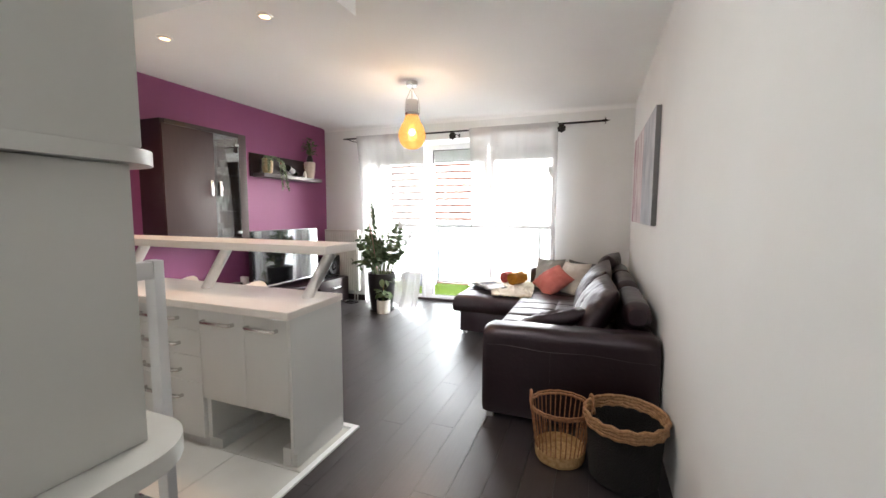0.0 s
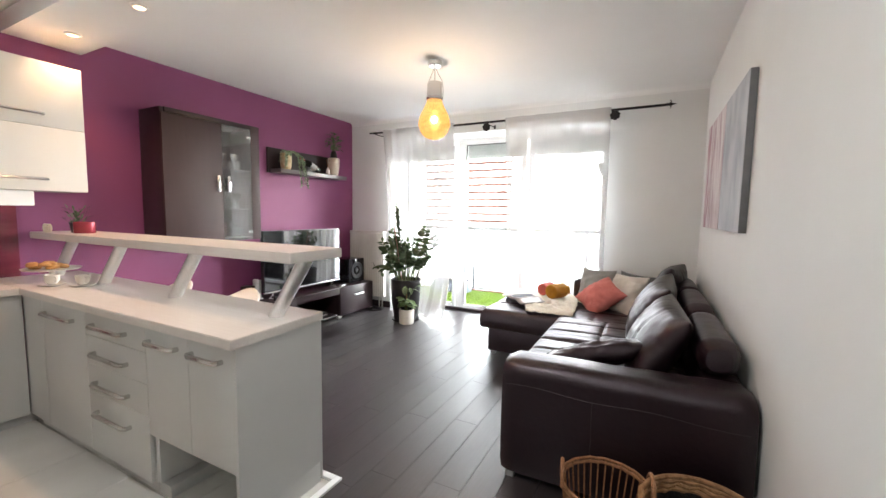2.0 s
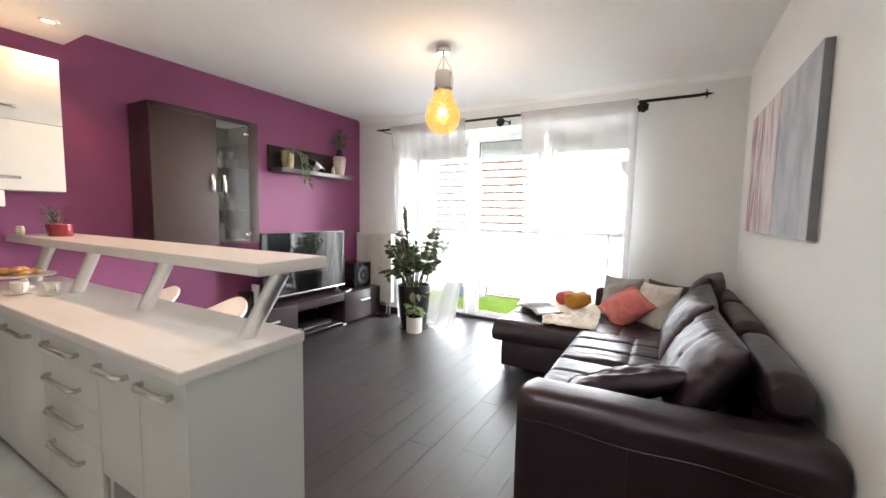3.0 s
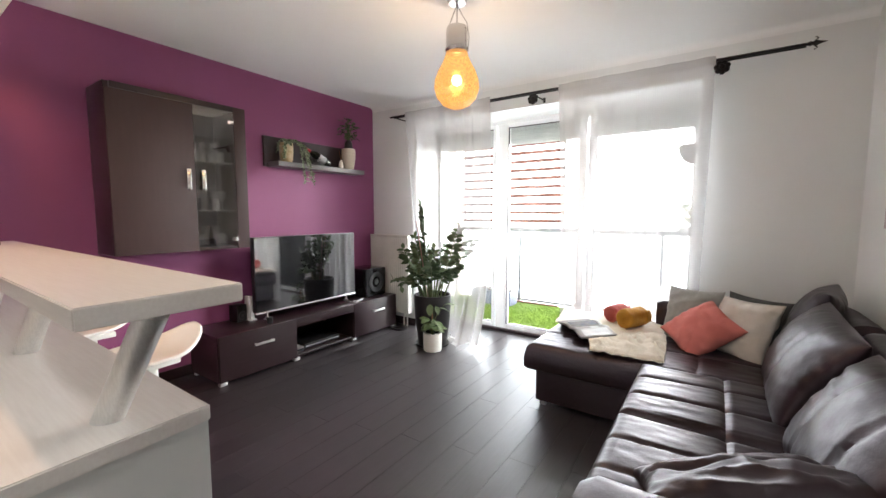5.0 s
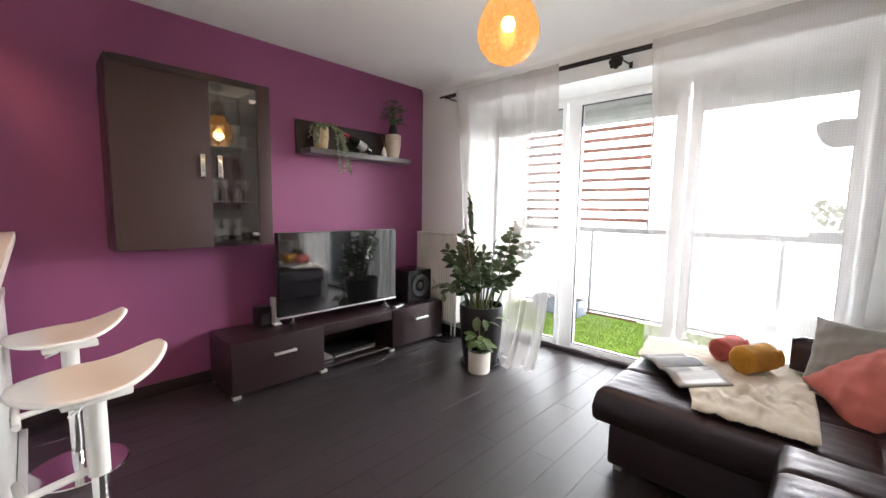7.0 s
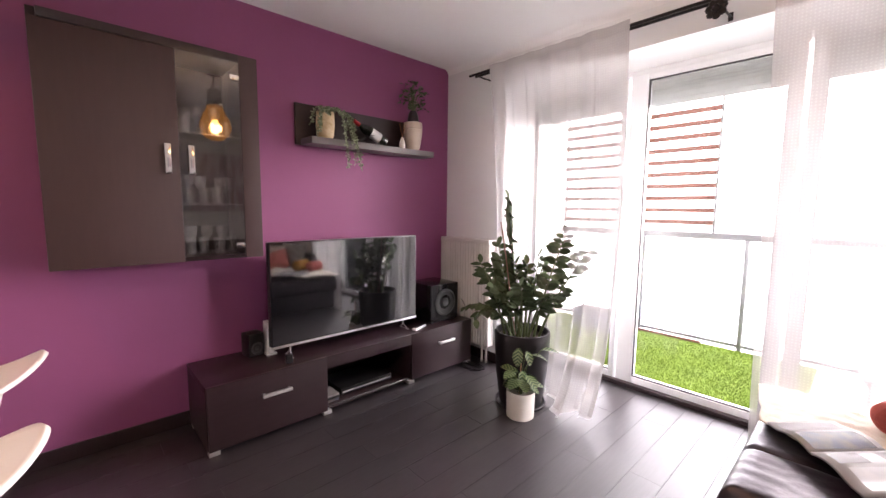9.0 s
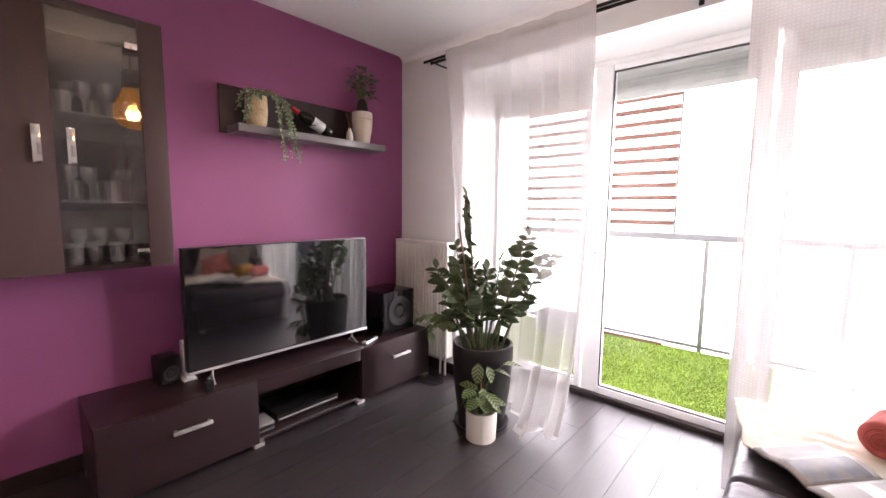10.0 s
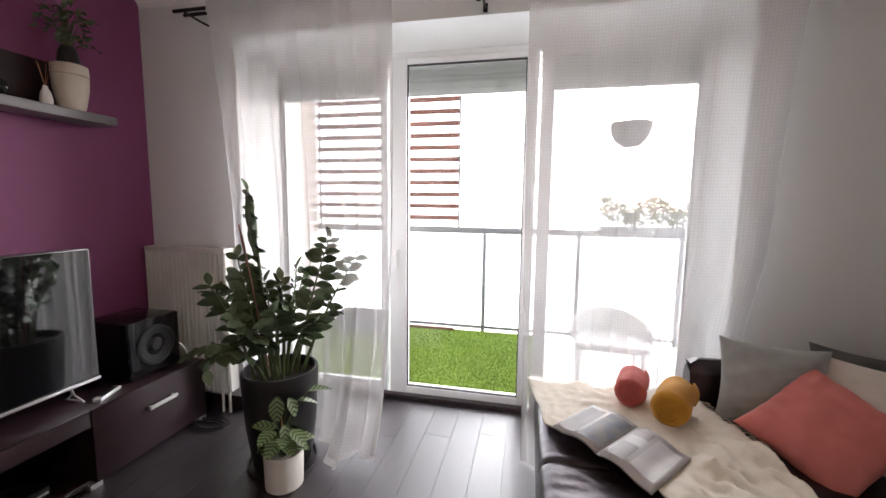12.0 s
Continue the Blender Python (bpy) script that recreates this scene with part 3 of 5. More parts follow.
for s in (-1, 1):
    b = bmesh.new()
    tube(b, [(0.072 * s, 0.01, 0.335), (0.078 * s, 0.01, 0.40), (0.066 * s, 0.005, 0.48), (0.035 * s, 0.0, 0.53), (0.004 * s, 0, 0.59)], 0.003, 6)
    part("wire", b, STEEL, lamp)
b = bmesh.new()
lathe(b, [(0.001, 0.60), (0.052, 0.60), (0.056, 0.612), (0.056, 0.643), (0.001, 0.643)], 28)
part("ceiling_rose", b, STEEL, lamp)
ld = bpy.data.lights.new("pendant_glow", 'POINT')
ld.energy, ld.color, ld.shadow_soft_size = 0.9, (1.0, 0.66, 0.40), 0.05
new("pendant_glow", ld).location = (LX, LY, 1.955 + 0.12)

# ---- recessed spots in the beam ----
def spot(at):
    s = thing("recessed_spot", at, "lit recessed ceiling spot with a pale ring", "spotlight", "spots in the beam")
    b = bmesh.new()
    lathe(b, [(0.028, -0.002), (0.030, -0.010), (0.044, -0.008), (0.046, 0.0)], 24)
    part("ring", b, PVC, s)
    b = bmesh.new()
    lathe(b, [(0.001, -0.003), (0.029, -0.003)], 20)
    part("lens", b, glow("spot_lens", (1.0, 0.58, 0.24), 0.7), s, "glowing warm lens")
    return s


for x in (-3.64, -2.82, -1.97):
    spot((x, 2.28, 2.479))
    sd = bpy.data.lights.new("spot_beam", 'SPOT')
    sd.energy, sd.color, sd.spot_size, sd.spot_blend, sd.shadow_soft_size = 1.7, (1.0, 0.60, 0.34), radians(120), 0.9, 0.03
    new("spot_beam", sd).matrix_world = look((x, 2.28, 2.46), (x, 2.28, 0))

# ---- TV bench ----
bench = thing("tv_bench", (0, 0, 0), "low dark wenge TV bench with two drawers and an open niche", "tv bench")
BX0, BX1 = -4.03, -3.575
by = [3.385, 4.07, 4.76, 5.42]
part("top_board", boxed(BX0, by[0], 0.345, BX1 - 0.0205, by[3], 0.385, 0.002), WENGE, bench)
for y0, y1 in ((by[0], by[0] + 0.018), (by[1] - 0.018, by[1]), (by[2], by[2] + 0.018), (by[3] - 0.018, by[3])):
    part("upright", boxed(BX0, y0, 0.022, BX1 - 0.0225, y1, 0.3445), WENGE, bench)
for y0, y1 in zip(by, by[1:]):
    part("bottom_board", boxed(BX0, y0 + 0.0185, 0.022, BX1 - 0.024, y1 - 0.0185, 0.045), WENGE, bench)
part("back_board", boxed(BX0 - 0.009, by[0] + 0.001, 0.024, BX0 - 0.001, by[3] - 0.001, 0.384), WENGE_SHADED, bench)
part("niche_rail", boxed(BX1 - 0.02, by[1], 0.305, BX1 - 0.004, by[2], 0.385, 0.002), WENGE, bench)
part("niche_floor_edge", boxed(BX1 - 0.0235, by[1], 0.036, BX1 - 0.018, by[2], 0.046, 0.001), STEEL, bench, "thin metal edge")
for y0, y1 in ((by[0], by[1]), (by[2], by[3])):
    d = part("drawer", boxed(BX1 - 0.02, y0 + 0.002, 0.026, BX1, y1 - 0.002, 0.385, 0.002), WENGE, bench)
    c = (y0 + y1) / 2 + 0.02
    b = bmesh.new()
    for e in (-0.078, 0.066):
        box(b, BX1 - 0.001, c + e, 0.255, BX1 + 0.022, c + e + 0.012, 0.269, 0.002)
    box(b, BX1 + 0.018, c - 0.085, 0.252, BX1 + 0.032, c + 0.085, 0.272, 0.004)
    part("handle", b, SATIN, d, "chunky satin metal bar handle")
for y in (by[0] + 0.03, by[1], by[2], by[3] - 0.03):
    for x in (BX1 - 0.020, BX0 + 0.05):
        part("foot", boxed(x - 0.02, y - 0.03, 0, x + 0.02, y + 0.026, 0.0255, 0.003), SATIN, bench, "silver foot")

player = thing("disc_player", (-3.80, 4.42, 0.045), "flat black disc player in the bench niche", "player")
part("case", boxed(-0.14, -0.21, 0.006, 0.14, 0.21, 0.052, 0.004), BLACK_PLASTIC, player)
part("front_strip", boxed(0.14, -0.2, 0.02, 0.143, 0.2, 0.03), SILVER, player)
disc = thing("disc_case", (-3.70, 4.12, 0.045), "small pile of disc cases in the niche", "discs")
for i in range(3):
    part("disc_box", boxed(-0.07, -0.03, 0.001 + 0.016 * i, 0.07, 0.06, 0.015 + 0.016 * i, 0.002), (PRINT_DARK, BLACK_PLASTIC, PRINT_GREY)[i], disc)

# ---- television ----
tv = thing("television", (-3.75, 4.357, 0.377), "wide black flat television with a silver lower edge, switched off", "television")
part("casing", boxed(-0.035, -0.573, 0.09, 0.012, 0.573, 0.745, 0.006), BLACK_PLASTIC, tv)
part("screen", boxed(0.012, -0.566, 0.10, 0.0145, 0.566, 0.739), SCREEN, tv, "glossy black screen")
part("lower_edge", boxed(0.006, -0.573, 0.078, 0.020, 0.573, 0.092, 0.002), SILVER, tv, "silver lower bezel")
for s in (-1, 1):
    b = bmesh.new()
    tube(b, [(-0.05, s * 0.46, 0.013), (-0.012, s * 0.455, 0.04), (-0.005, s * 0.45, 0.082)], 0.0045, 8)
    tube(b, [(0.05, s * 0.46, 0.013), (0.004, s * 0.455, 0.04), (-0.002, s * 0.45, 0.082)], 0.0045, 8)
    box(b, -0.055, s * 0.46 - 0.006, 0.008, 0.055, s * 0.46 + 0.006, 0.015, 0.002)
    part("foot", b, SILVER, tv, "silver splayed foot")

sub = thing("subwoofer", (-3.80, 5.17, 0.385), "glossy black box loudspeaker with a round cone", "loudspeaker")
part("cabinet", boxed(-0.17, -0.145, 0.012, 0.14, 0.165, 0.325, 0.012), mat("gloss_black", (0.008, 0.008, 0.009), 0.08, scale=3), sub)
def ring_x(bm, x, prof, c, n=28):
    return skin(bm, [[(x + d, c[0] + r * math.cos(2 * math.pi * k / n), c[1] + r * math.sin(2 * math.pi * k / n)) for k in range(n)] for r, d in prof], closed=True)
b = ring_x(bmesh.new(), 0.141, [(0.112, 0.0), (0.112, 0.010), (0.098, 0.012), (0.092, 0.004), (0.04, -0.004), (0.03, 0.010), (0.001, 0.014)], (0.01, 0.17))
part("cone", b, CONE, sub)
for sx in (-0.13, 0.10):
    for sy in (-0.11, 0.13):
        part("foot", boxed(sx - 0.015, sy - 0.015, 0, sx + 0.015, sy + 0.015, 0.013), BLACK_PLASTIC, sub)

sat = thing("small_speaker", (-3.93, 3.735, 0.385), "small black satellite speaker", "loudspeaker", turn=10)
part("cabinet", boxed(-0.055, -0.05, 0, 0.05, 0.05, 0.15, 0.012), BLACK_PLASTIC, sat)
part("cone", ring_x(bmesh.new(), 0.051, [(0.040, 0), (0.038, 0.004), (0.02, -0.002), (0.001, 0.004)], (0, 0.055)), mat("grey_cone", (0.05, 0.05, 0.055), 0.4, scale=5), sat)
router = thing("router", (-3.93, 3.825, 0.385), "white upright router beside the television", "router")
part("case", boxed(-0.02, -0.02, 0, 0.08, 0.015, 0.21, 0.008), PVC, router)
part("stand", boxed(-0.03, -0.035, 0, 0.09, 0.03, 0.012, 0.004), PVC, router)
clock_ = thing("desk_clock", (-3.64, 3.85, 0.385), "tiny grey gadget on a stand", "gadget")
part("case", boxed(-0.015, -0.02, 0.0, 0.015, 0.02, 0.055, 0.004), BLACK_PLASTIC, clock_)
part("display", boxed(0.015, -0.016, 0.012, 0.0165, 0.016, 0.048), BLACK_PLASTIC, clock_)
remote = thing("remote_control", (-3.66, 4.90, 0.385), "silver remote control lying flat", "remote", turn=20)
part("case", boxed(-0.02, -0.075, 0, 0.02, 0.075, 0.018, 0.005), SILVER, remote)
part("keypad", boxed(-0.014, -0.05, 0.018, 0.014, 0.06, 0.020), BLACK_PLASTIC, remote)

# ---- wall cabinet with glass door ----
cab = thing("wall_cabinet", (0, 0, 0), "dark wall-hung display cabinet with one solid and one glass door", "cabinet")
CX, cy0, cy1, cz0, cz1 = -3.72, 2.84, 3.75, 1.045, 2.165
CYM = 3.355
part("side", boxed(XL + 0.002, cy0, cz0, CX - 0.02, cy0 + 0.03, cz1, 0.002), WENGE, cab)
part("top_board", boxed(XL + 0.002, cy0 + 0.0305, cz1 - 0.04, CX, cy1 - 0.0955, cz1, 0.002), WENGE, cab)
part("bottom_board", boxed(XL + 0.002, cy0 + 0.0305, cz0, CX - 0.021, cy1 - 0.0955, cz0 + 0.022), WENGE, cab)
part("broad_side", boxed(XL + 0.002, cy1 - 0.095, cz0, CX, cy1, cz1, 0.003), GREY_FRONT, cab, "broad grey-brown side frame")
part("divider", boxed(XL + 0.002, CYM - 0.009, cz0 + 0.0225, CX - 0.03, CYM + 0.009, cz1 - 0.0405), WENGE, cab)
part("back_panel", boxed(XL + 0.003, cy0 + 0.031, cz0 + 0.023, XL + 0.010, cy1 - 0.096, cz1 - 0.041), WENGE_SHADED, cab)
d1 = part("solid_door", boxed(CX - 0.02, cy0 + 0.002, cz0, CX - 0.001, CYM - 0.002, cz1 - 0.043, 0.002), GREY_FRONT, cab, "plain grey-brown door")
d2 = part("glass_door", boxed(CX - 0.008, CYM + 0.001, cz0 + 0.002, CX - 0.002, cy1 - 0.098, cz1 - 0.043), CAB_GLASS, cab, "tinted glass door")
d2.visible_shadow = False
for y, d in ((3.302, d1), (3.405, d2)):
    b = bmesh.new()
    box(b, CX - 0.001, y - 0.014, 1.50, CX + 0.012, y + 0.014, 1.518, 0.002)
    box(b, CX - 0.001, y - 0.014, 1.632, CX + 0.012, y + 0.014, 1.65, 0.002)
    box(b, CX + 0.012, y - 0.014, 1.50, CX + 0.020, y + 0.014, 1.65, 0.003)
    part("handle", b, CHROME, d, "flat chrome handle")
for z in (1.12, 2.04):
    part("hinge", boxed(CX - 0.003, cy1 - 0.145, z - 0.014, CX + 0.006, cy1 - 0.098, z + 0.014, 0.003), CHROME, d2, "chrome glass hinge")
for z in (1.345, 1.72):
    part("glass_shelf", boxed(XL + 0.012, CYM + 0.010, z, CX - 0.03, cy1 - 0.097, z + 0.006), DRINK, cab, "clear glass shelf")


def goblet(at, kind):
    g = thing("drinking_glass", at, ("stemmed wine glass on the cabinet shelf" if kind else "plain tumbler on the cabinet shelf"), "glass", "glasses in the cabinet")
    b = bmesh.new()
    if kind:
        lathe(b, [(0.028, 0.001), (0.024, 0.004), (0.004, 0.010), (0.004, 0.072), (0.018, 0.088), (0.031, 0.115), (0.030, 0.155), (0.0285, 0.155), (0.028, 0.117), (0.001, 0.082)], 18)
    else:
        lathe(b, [(0.001, 0.001), (0.027, 0.001), (0.032, 0.095), (0.0305, 0.095), (0.026, 0.010), (0.001, 0.010)], 18)
    part("bowl", b, DRINK, g)


for z, ks in ((cz0 + 0.022, (0, 0, 0, 0)), (1.351, (1, 1, 0, 1)), (1.726, (0, 1, 1, 0))):
    for i, k in enumerate(ks):
        goblet((-3.84 - 0.05 * (i % 2), 3.40 + 0.075 * i, z), k)
        if i < 3:
            goblet((-3.95, 3.43 + 0.08 * i, z), 1 - k)

# ---- display shelf ----
shelf = thing("wall_shelf", (0, 0, 0), "dark wall shelf with a back board and grey front edge", "shelf")
part("back_board", boxed(XL + 0.002, 4.095, 1.77, XL + 0.022, 5.05, 2.052, 0.003), WENGE, shelf)
part("plank", boxed(XL + 0.023, 4.13, 1.765, -3.852, 5.213, 1.81, 0.003), SHELF_EDGE, shelf, "grey-edged shelf plank")


def leafmesh(name, length, width, curl=0.15, n=6):
    b = bmesh.new()
    rows = []
    for i in range(n + 1):
        u = i / n
        w = width * 0.5 * math.sin(math.pi * min(1, u * 0.93 + 0.05)) ** 0.8
        zc = -curl * length * u * u
        rows.append([(-w, u * length, zc + 0.25 * w), (0, u * length, zc), (w, u * length, zc + 0.25 * w)])
    skin(b, rows)
    return finish(b, name)


TRAIL_LEAF = leafmesh("trail_leaf", 0.022, 0.016)
TRAIL = mat("grey_green_trailing_leaf", (0.30, 0.36, 0.24), 0.6, col2=(0.20, 0.27, 0.15), scale=40)


def face_pot(at):
    p = thing("potted_trailing_plant", at, "gold-beige relief pot with long trailing grey-green shoots", "plant")
    b = bmesh.new()
    lathe(b, [(0.001, 0.0), (0.046, 0.0), (0.058, 0.03), (0.064, 0.10), (0.062, 0.17), (0.060, 0.185), (0.054, 0.185), (0.052, 0.16), (0.001, 0.155)], 30)
    part("pot", b, mat("gold_relief", (0.68, 0.56, 0.36), 0.5, col2=(0.52, 0.38, 0.19), scale=26, bump=1.0, bscale=24), p, "gold-beige relief pot")
    rg = random.Random(2)
    lv, lf = [], []
    for s in range(22):
        a = rg.uniform(0.05, 1.5) if s < 13 else (rg.uniform(-1.35, -0.6) if s < 18 else rg.uniform(-0.8, 0.8))
        drop = rg.uniform(0.20, 0.42) if s < 13 else (rg.uniform(0.10, 0.22) if s < 18 else rg.uniform(0.03, 0.06))
        pts = [Vector((0.02 * math.cos(a), 0.02 * math.sin(a), 0.18)), Vector((0.075 * math.cos(a), 0.075 * math.sin(a), 0.21))]
        x, y = (0.118 if drop > 0.18 else 0.08 * math.cos(a)), 0.10 * math.sin(a)
        if a > 0:
            y += 0.02
        for k in range(1, 9):
            pts.append(Vector((x + 0.012 * k / 8 + rg.uniform(-0.004, 0.004), y + (0.02 + 0.05 * a) * k / 8 + rg.uniform(-0.005, 0.005), 0.20 - drop * k / 8)))
        b = bmesh.new()
        tube(b, pts, 0.0013, 5)
        part("shoot", b, TRAIL, p)
        for q0, q1 in zip(pts, pts[1:]):
            for h in (0.2, 0.6, 0.95):
                q = q0.lerp(q1, h)
                d = Vector((rg.uniform(0.0, 1), rg.uniform(-1, 1), rg.uniform(-0.7, 0.5))).normalized() * rg.uniform(0.016, 0.026)
                w = d.cross(Vector((rg.uniform(-1, 1), rg.uniform(-1, 1), rg.uniform(-1, 1)))).normalized() * 0.008
                k = len(lv)
                lv += [q, q + d * 0.5 + w, q + d, q + d * 0.5 - w]
                lf.append((k, k + 1, k + 2, k + 3))
    me = bpy.data.meshes.new("small_leaves")
    me.from_pydata(lv, [], lf)
    part("small_leaves", me, TRAIL, p)["kind"] = "stuff"


face_pot((-3.935, 4.27, 1.81))

holder = thing("wine_holder", (-3.94, 4.66, 1.81), "curved metal wine holder on the shelf", "bottle holder")
for dx in (-0.03, 0.03):
    b = bmesh.new()
    tube(b, [(dx, -0.13, 0.004)] + [(dx, -0.13 + 0.26 * k / 12, 0.004 + 0.07 * math.sin(math.pi * k / 12)) for k in range(1, 12)] + [(dx, 0.13, 0.004)], 0.004, 6)
    part("arch", b, IRON, holder)
b = bmesh.new()
tube(b, [(-0.03, 0, 0.074), (0.03, 0, 0.074)], 0.004, 6)
part("cross_bar", b, IRON, holder)
bottle = thing("wine_bottle", (-3.94, 4.745, 1.862), "dark wine bottle with white label and red capsule, lying tilted", "bottle")
TILTM = pose(0, 0.03, -0.012, 66, 0, 0)
b = bmesh.new()
lathe(b, [(0.001, 0.0), (0.036, 0.0), (0.038, 0.006), (0.038, 0.19), (0.030, 0.215), (0.015, 0.24), (0.0145, 0.30), (0.001, 0.30)], 24)
part("bottle_glass", b, mat("dark_bottle", (0.008, 0.012, 0.008), 0.08, scale=3), bottle, m=TILTM)
b = bmesh.new()
lathe(b, [(0.0385, 0.06), (0.0385, 0.15)], 24)
part("paper_label", b, PAPER, bottle, "white paper label", m=TILTM)
b = bmesh.new()
lathe(b, [(0.0155, 0.25), (0.0155, 0.302), (0.001, 0.303)], 18)
part("capsule", b, mat("red_foil", (0.45, 0.02, 0.03), 0.3, metal=0.4, scale=5), bottle, "red foil capsule", m=TILTM)

dif = thing("reed_diffuser", (-3.92, 4.93, 1.81), "small white bottle with thin reeds", "diffuser")
b = bmesh.new()
lathe(b, [(0.001, 0), (0.022, 0), (0.026, 0.03), (0.020, 0.065), (0.010, 0.085), (0.010, 0.095), (0.001, 0.095)], 20)
part("bottle_body", b, WHITE_POT, dif)
for k in range(4):
    b = bmesh.new()
    tube(b, [(0, 0, 0.09), (0.02 * math.cos(k * 1.7), 0.035 * math.sin(k * 1.7), 0.20)], 0.0015, 5)
    part("reed", b, WICKER, dif)

vase = thing("vase_with_plant", (-3.93, 5.05, 1.81), "tall beige banded vase with a loose green plant", "plant")
b = bmesh.new()
lathe(b, [(0.001, 0), (0.046, 0), (0.056, 0.02), (0.072, 0.11), (0.076, 0.165), (0.073, 0.168), (0.073, 0.174), (0.077, 0.177), (0.074, 0.225), (0.066, 0.228), (0.06, 0.21), (0.001, 0.20)], 28)
part("vase_body", b, mat("beige_ceramic", (0.62, 0.54, 0.45), 0.35, col2=(0.58, 0.50, 0.41), scale=8), vase)
b = bmesh.new()
lathe(b, [(0.001, 0.19), (0.042, 0.19), (0.048, 0.24), (0.040, 0.29), (0.028, 0.32), (0.001, 0.315)], 24)
part("inner_pot", b, BLACK_POT, vase, "dark inner pot")
rg = random.Random(5)
ML = leafmesh("round_leaf", 0.036, 0.024, 0.3)
for k in range(110):
    a, e = rg.uniform(0, 6.28), rg.uniform(0.05, 1.0)
    r = rg.uniform(0.02, 0.14)
    p = (0.5 * r * math.cos(a), r * math.sin(a), 0.33 + 0.24 * e * (1.1 - r * 3))
    if k % 3 == 0:
        b = bmesh.new()
        tube(b, [(0, 0, 0.30), (p[0] * 0.5, p[1] * 0.5, p[2] - 0.02), p], 0.0018, 5)
        part("stalk", b, STEM, vase)
    part("leaf", ML, LEAF, vase, m=pose(*p, rg.uniform(-40, 40), rg.uniform(-40, 40), rg.uniform(0, 360)))

def slab(pts, z0, z1):
    return skin(bmesh.new(), [[(x, y, z) for x, y in pts] for z in (z0, z1)], closed=True, cap=True)


# ---- kitchen peninsula ----
PY0, PY1 = 1.91, 2.40
wt = thing("worktop", (0, 0, 0), "pale worktop running round the kitchen corner", "worktop")
b = slab([(XL, 1.885), (-1.515, 1.885), (-1.545, 2.383), (XL, 2.383)], 0.812, 0.852)
bmesh.ops.bevel(b, geom=b.edges[:], offset=0.003, segments=2, affect='EDGES')
part("bar_run", b, WORKTOP, wt)
part("wall_run", boxed(XL, 0.14, 0.812, -3.46, 1.8845, 0.852, 0.003), WORKTOP, wt)


def handle(bm, a, b, out, r=0.009):
    """A flat bow handle between two points."""
    a, b, out = Vector(a), Vector(b), Vector(out)
    d = (b - a).normalized() * 0.018
    tube(bm, [a, a + out * 0.7, a + out + d, b + out - d, b + out * 0.7, b], r, 8)
    return bm


def base_unit(name, label, x0, x1, fronts, cut=False):
    """A base cabinet along the bar; fronts are (x0, z0, x1, z1, handle x0, handle x1, handle z)."""
    c = thing(name, (0, 0, 0), label, "kitchen cabinet", "base cabinets under the bar")
    b = bmesh.new()
    zb = 0.30 if cut else 0.06
    box(b, x0 + 0.001, PY0 + 0.02, zb, x0 + 0.018, 2.37, 0.81)
    box(b, x1 - 0.018, PY0 + 0.02, zb, x1 - 0.001, 2.37, 0.81)
    box(b, x0 + 0.018, PY0 + 0.02, zb, x1 - 0.018, 2.37, zb + 0.018)
    box(b, x0 + 0.018, 2.352, zb + 0.018, x1 - 0.018, 2.37, 0.81)
    part("body", b, UNIT_WHITE, c)
    for fx0, z0, fx1, z1, hx0, hx1, hz in fronts:
        kind = "drawer" if z1 - z0 < 0.32 else "door"
        d = part(kind, boxed(fx0 + 0.0015, PY0, z0 + 0.0015, fx1 - 0.0015, PY0 + 0.019, z1 - 0.0015, 0.002), UNIT_WHITE, c)
        part("handle", handle(bmesh.new(), (hx0, PY0, hz), (hx1, PY0, hz), (0, -0.03, 0), 0.011), STEEL, d, "brushed steel bow handle")
    if not cut:
        part("plinth", boxed(x0, PY0 + 0.03, 0.0, x1, PY0 + 0.045, 0.059), PLINTH, c, "grey plinth")
    return c


base_unit("base_cabinet", "white base cabinet with one tall door", -3.44, -2.725, [(-3.24, 0.06, -2.725, 0.805, -3.19, -2.85, 0.735)])
base_unit("drawer_unit", "white drawer unit with four drawers", -2.725, -2.155,
          [(-2.725, 0.685, -2.155, 0.805, -2.63, -2.32, 0.745), (-2.725, 0.535, -2.155, 0.685, -2.63, -2.32, 0.60),
           (-2.725, 0.385, -2.155, 0.535, -2.63, -2.32, 0.445), (-2.725, 0.06, -2.155, 0.385, -2.63, -2.32, 0.29)])
endc = base_unit("end_cabinet", "white end cabinet with two doors above an open gap", -2.12, -1.573,
          [(-2.153, 0.30, -1.83, 0.805, -2.115, -1.905, 0.745), (-1.83, 0.30, -1.543, 0.805, -1.80, -1.61, 0.745)], cut=True)
fill = thing("corner_filler", (0, 0, 0), "white filler panel in the kitchen corner", "panel")
part("panel", boxed(-3.52, PY0 + 0.001, 0.06, -3.243, PY0 + 0.018, 0.806), UNIT_WHITE, fill)
# side panels round the gap
part("side_board", boxed(-2.152, PY0 + 0.022, 0.06, -2.122, 2.37, 0.81), UNIT_WHITE, endc)
part("plinth_side", boxed(-2.154, PY0 + 0.031, 0.0, -2.06, 2.36, 0.058, 0.002), PLINTH, endc)
part("back_board", boxed(-2.058, 2.34, 0.0, -1.59, 2.358, 0.298), UNIT_WHITE, endc)
bm = bmesh.new()
skin(bm, [[(x, y, z) for x, y in ((-1.541, PY0 - 0.002), (-1.523, PY0 - 0.002), (-1.553, 2.372), (-1.571, 2.372))] for z in (0.10, 0.811)], closed=True, cap=True)
for f in bm.faces:
    f.smooth = False
part("end_board", bm, UNIT_WHITE, endc)
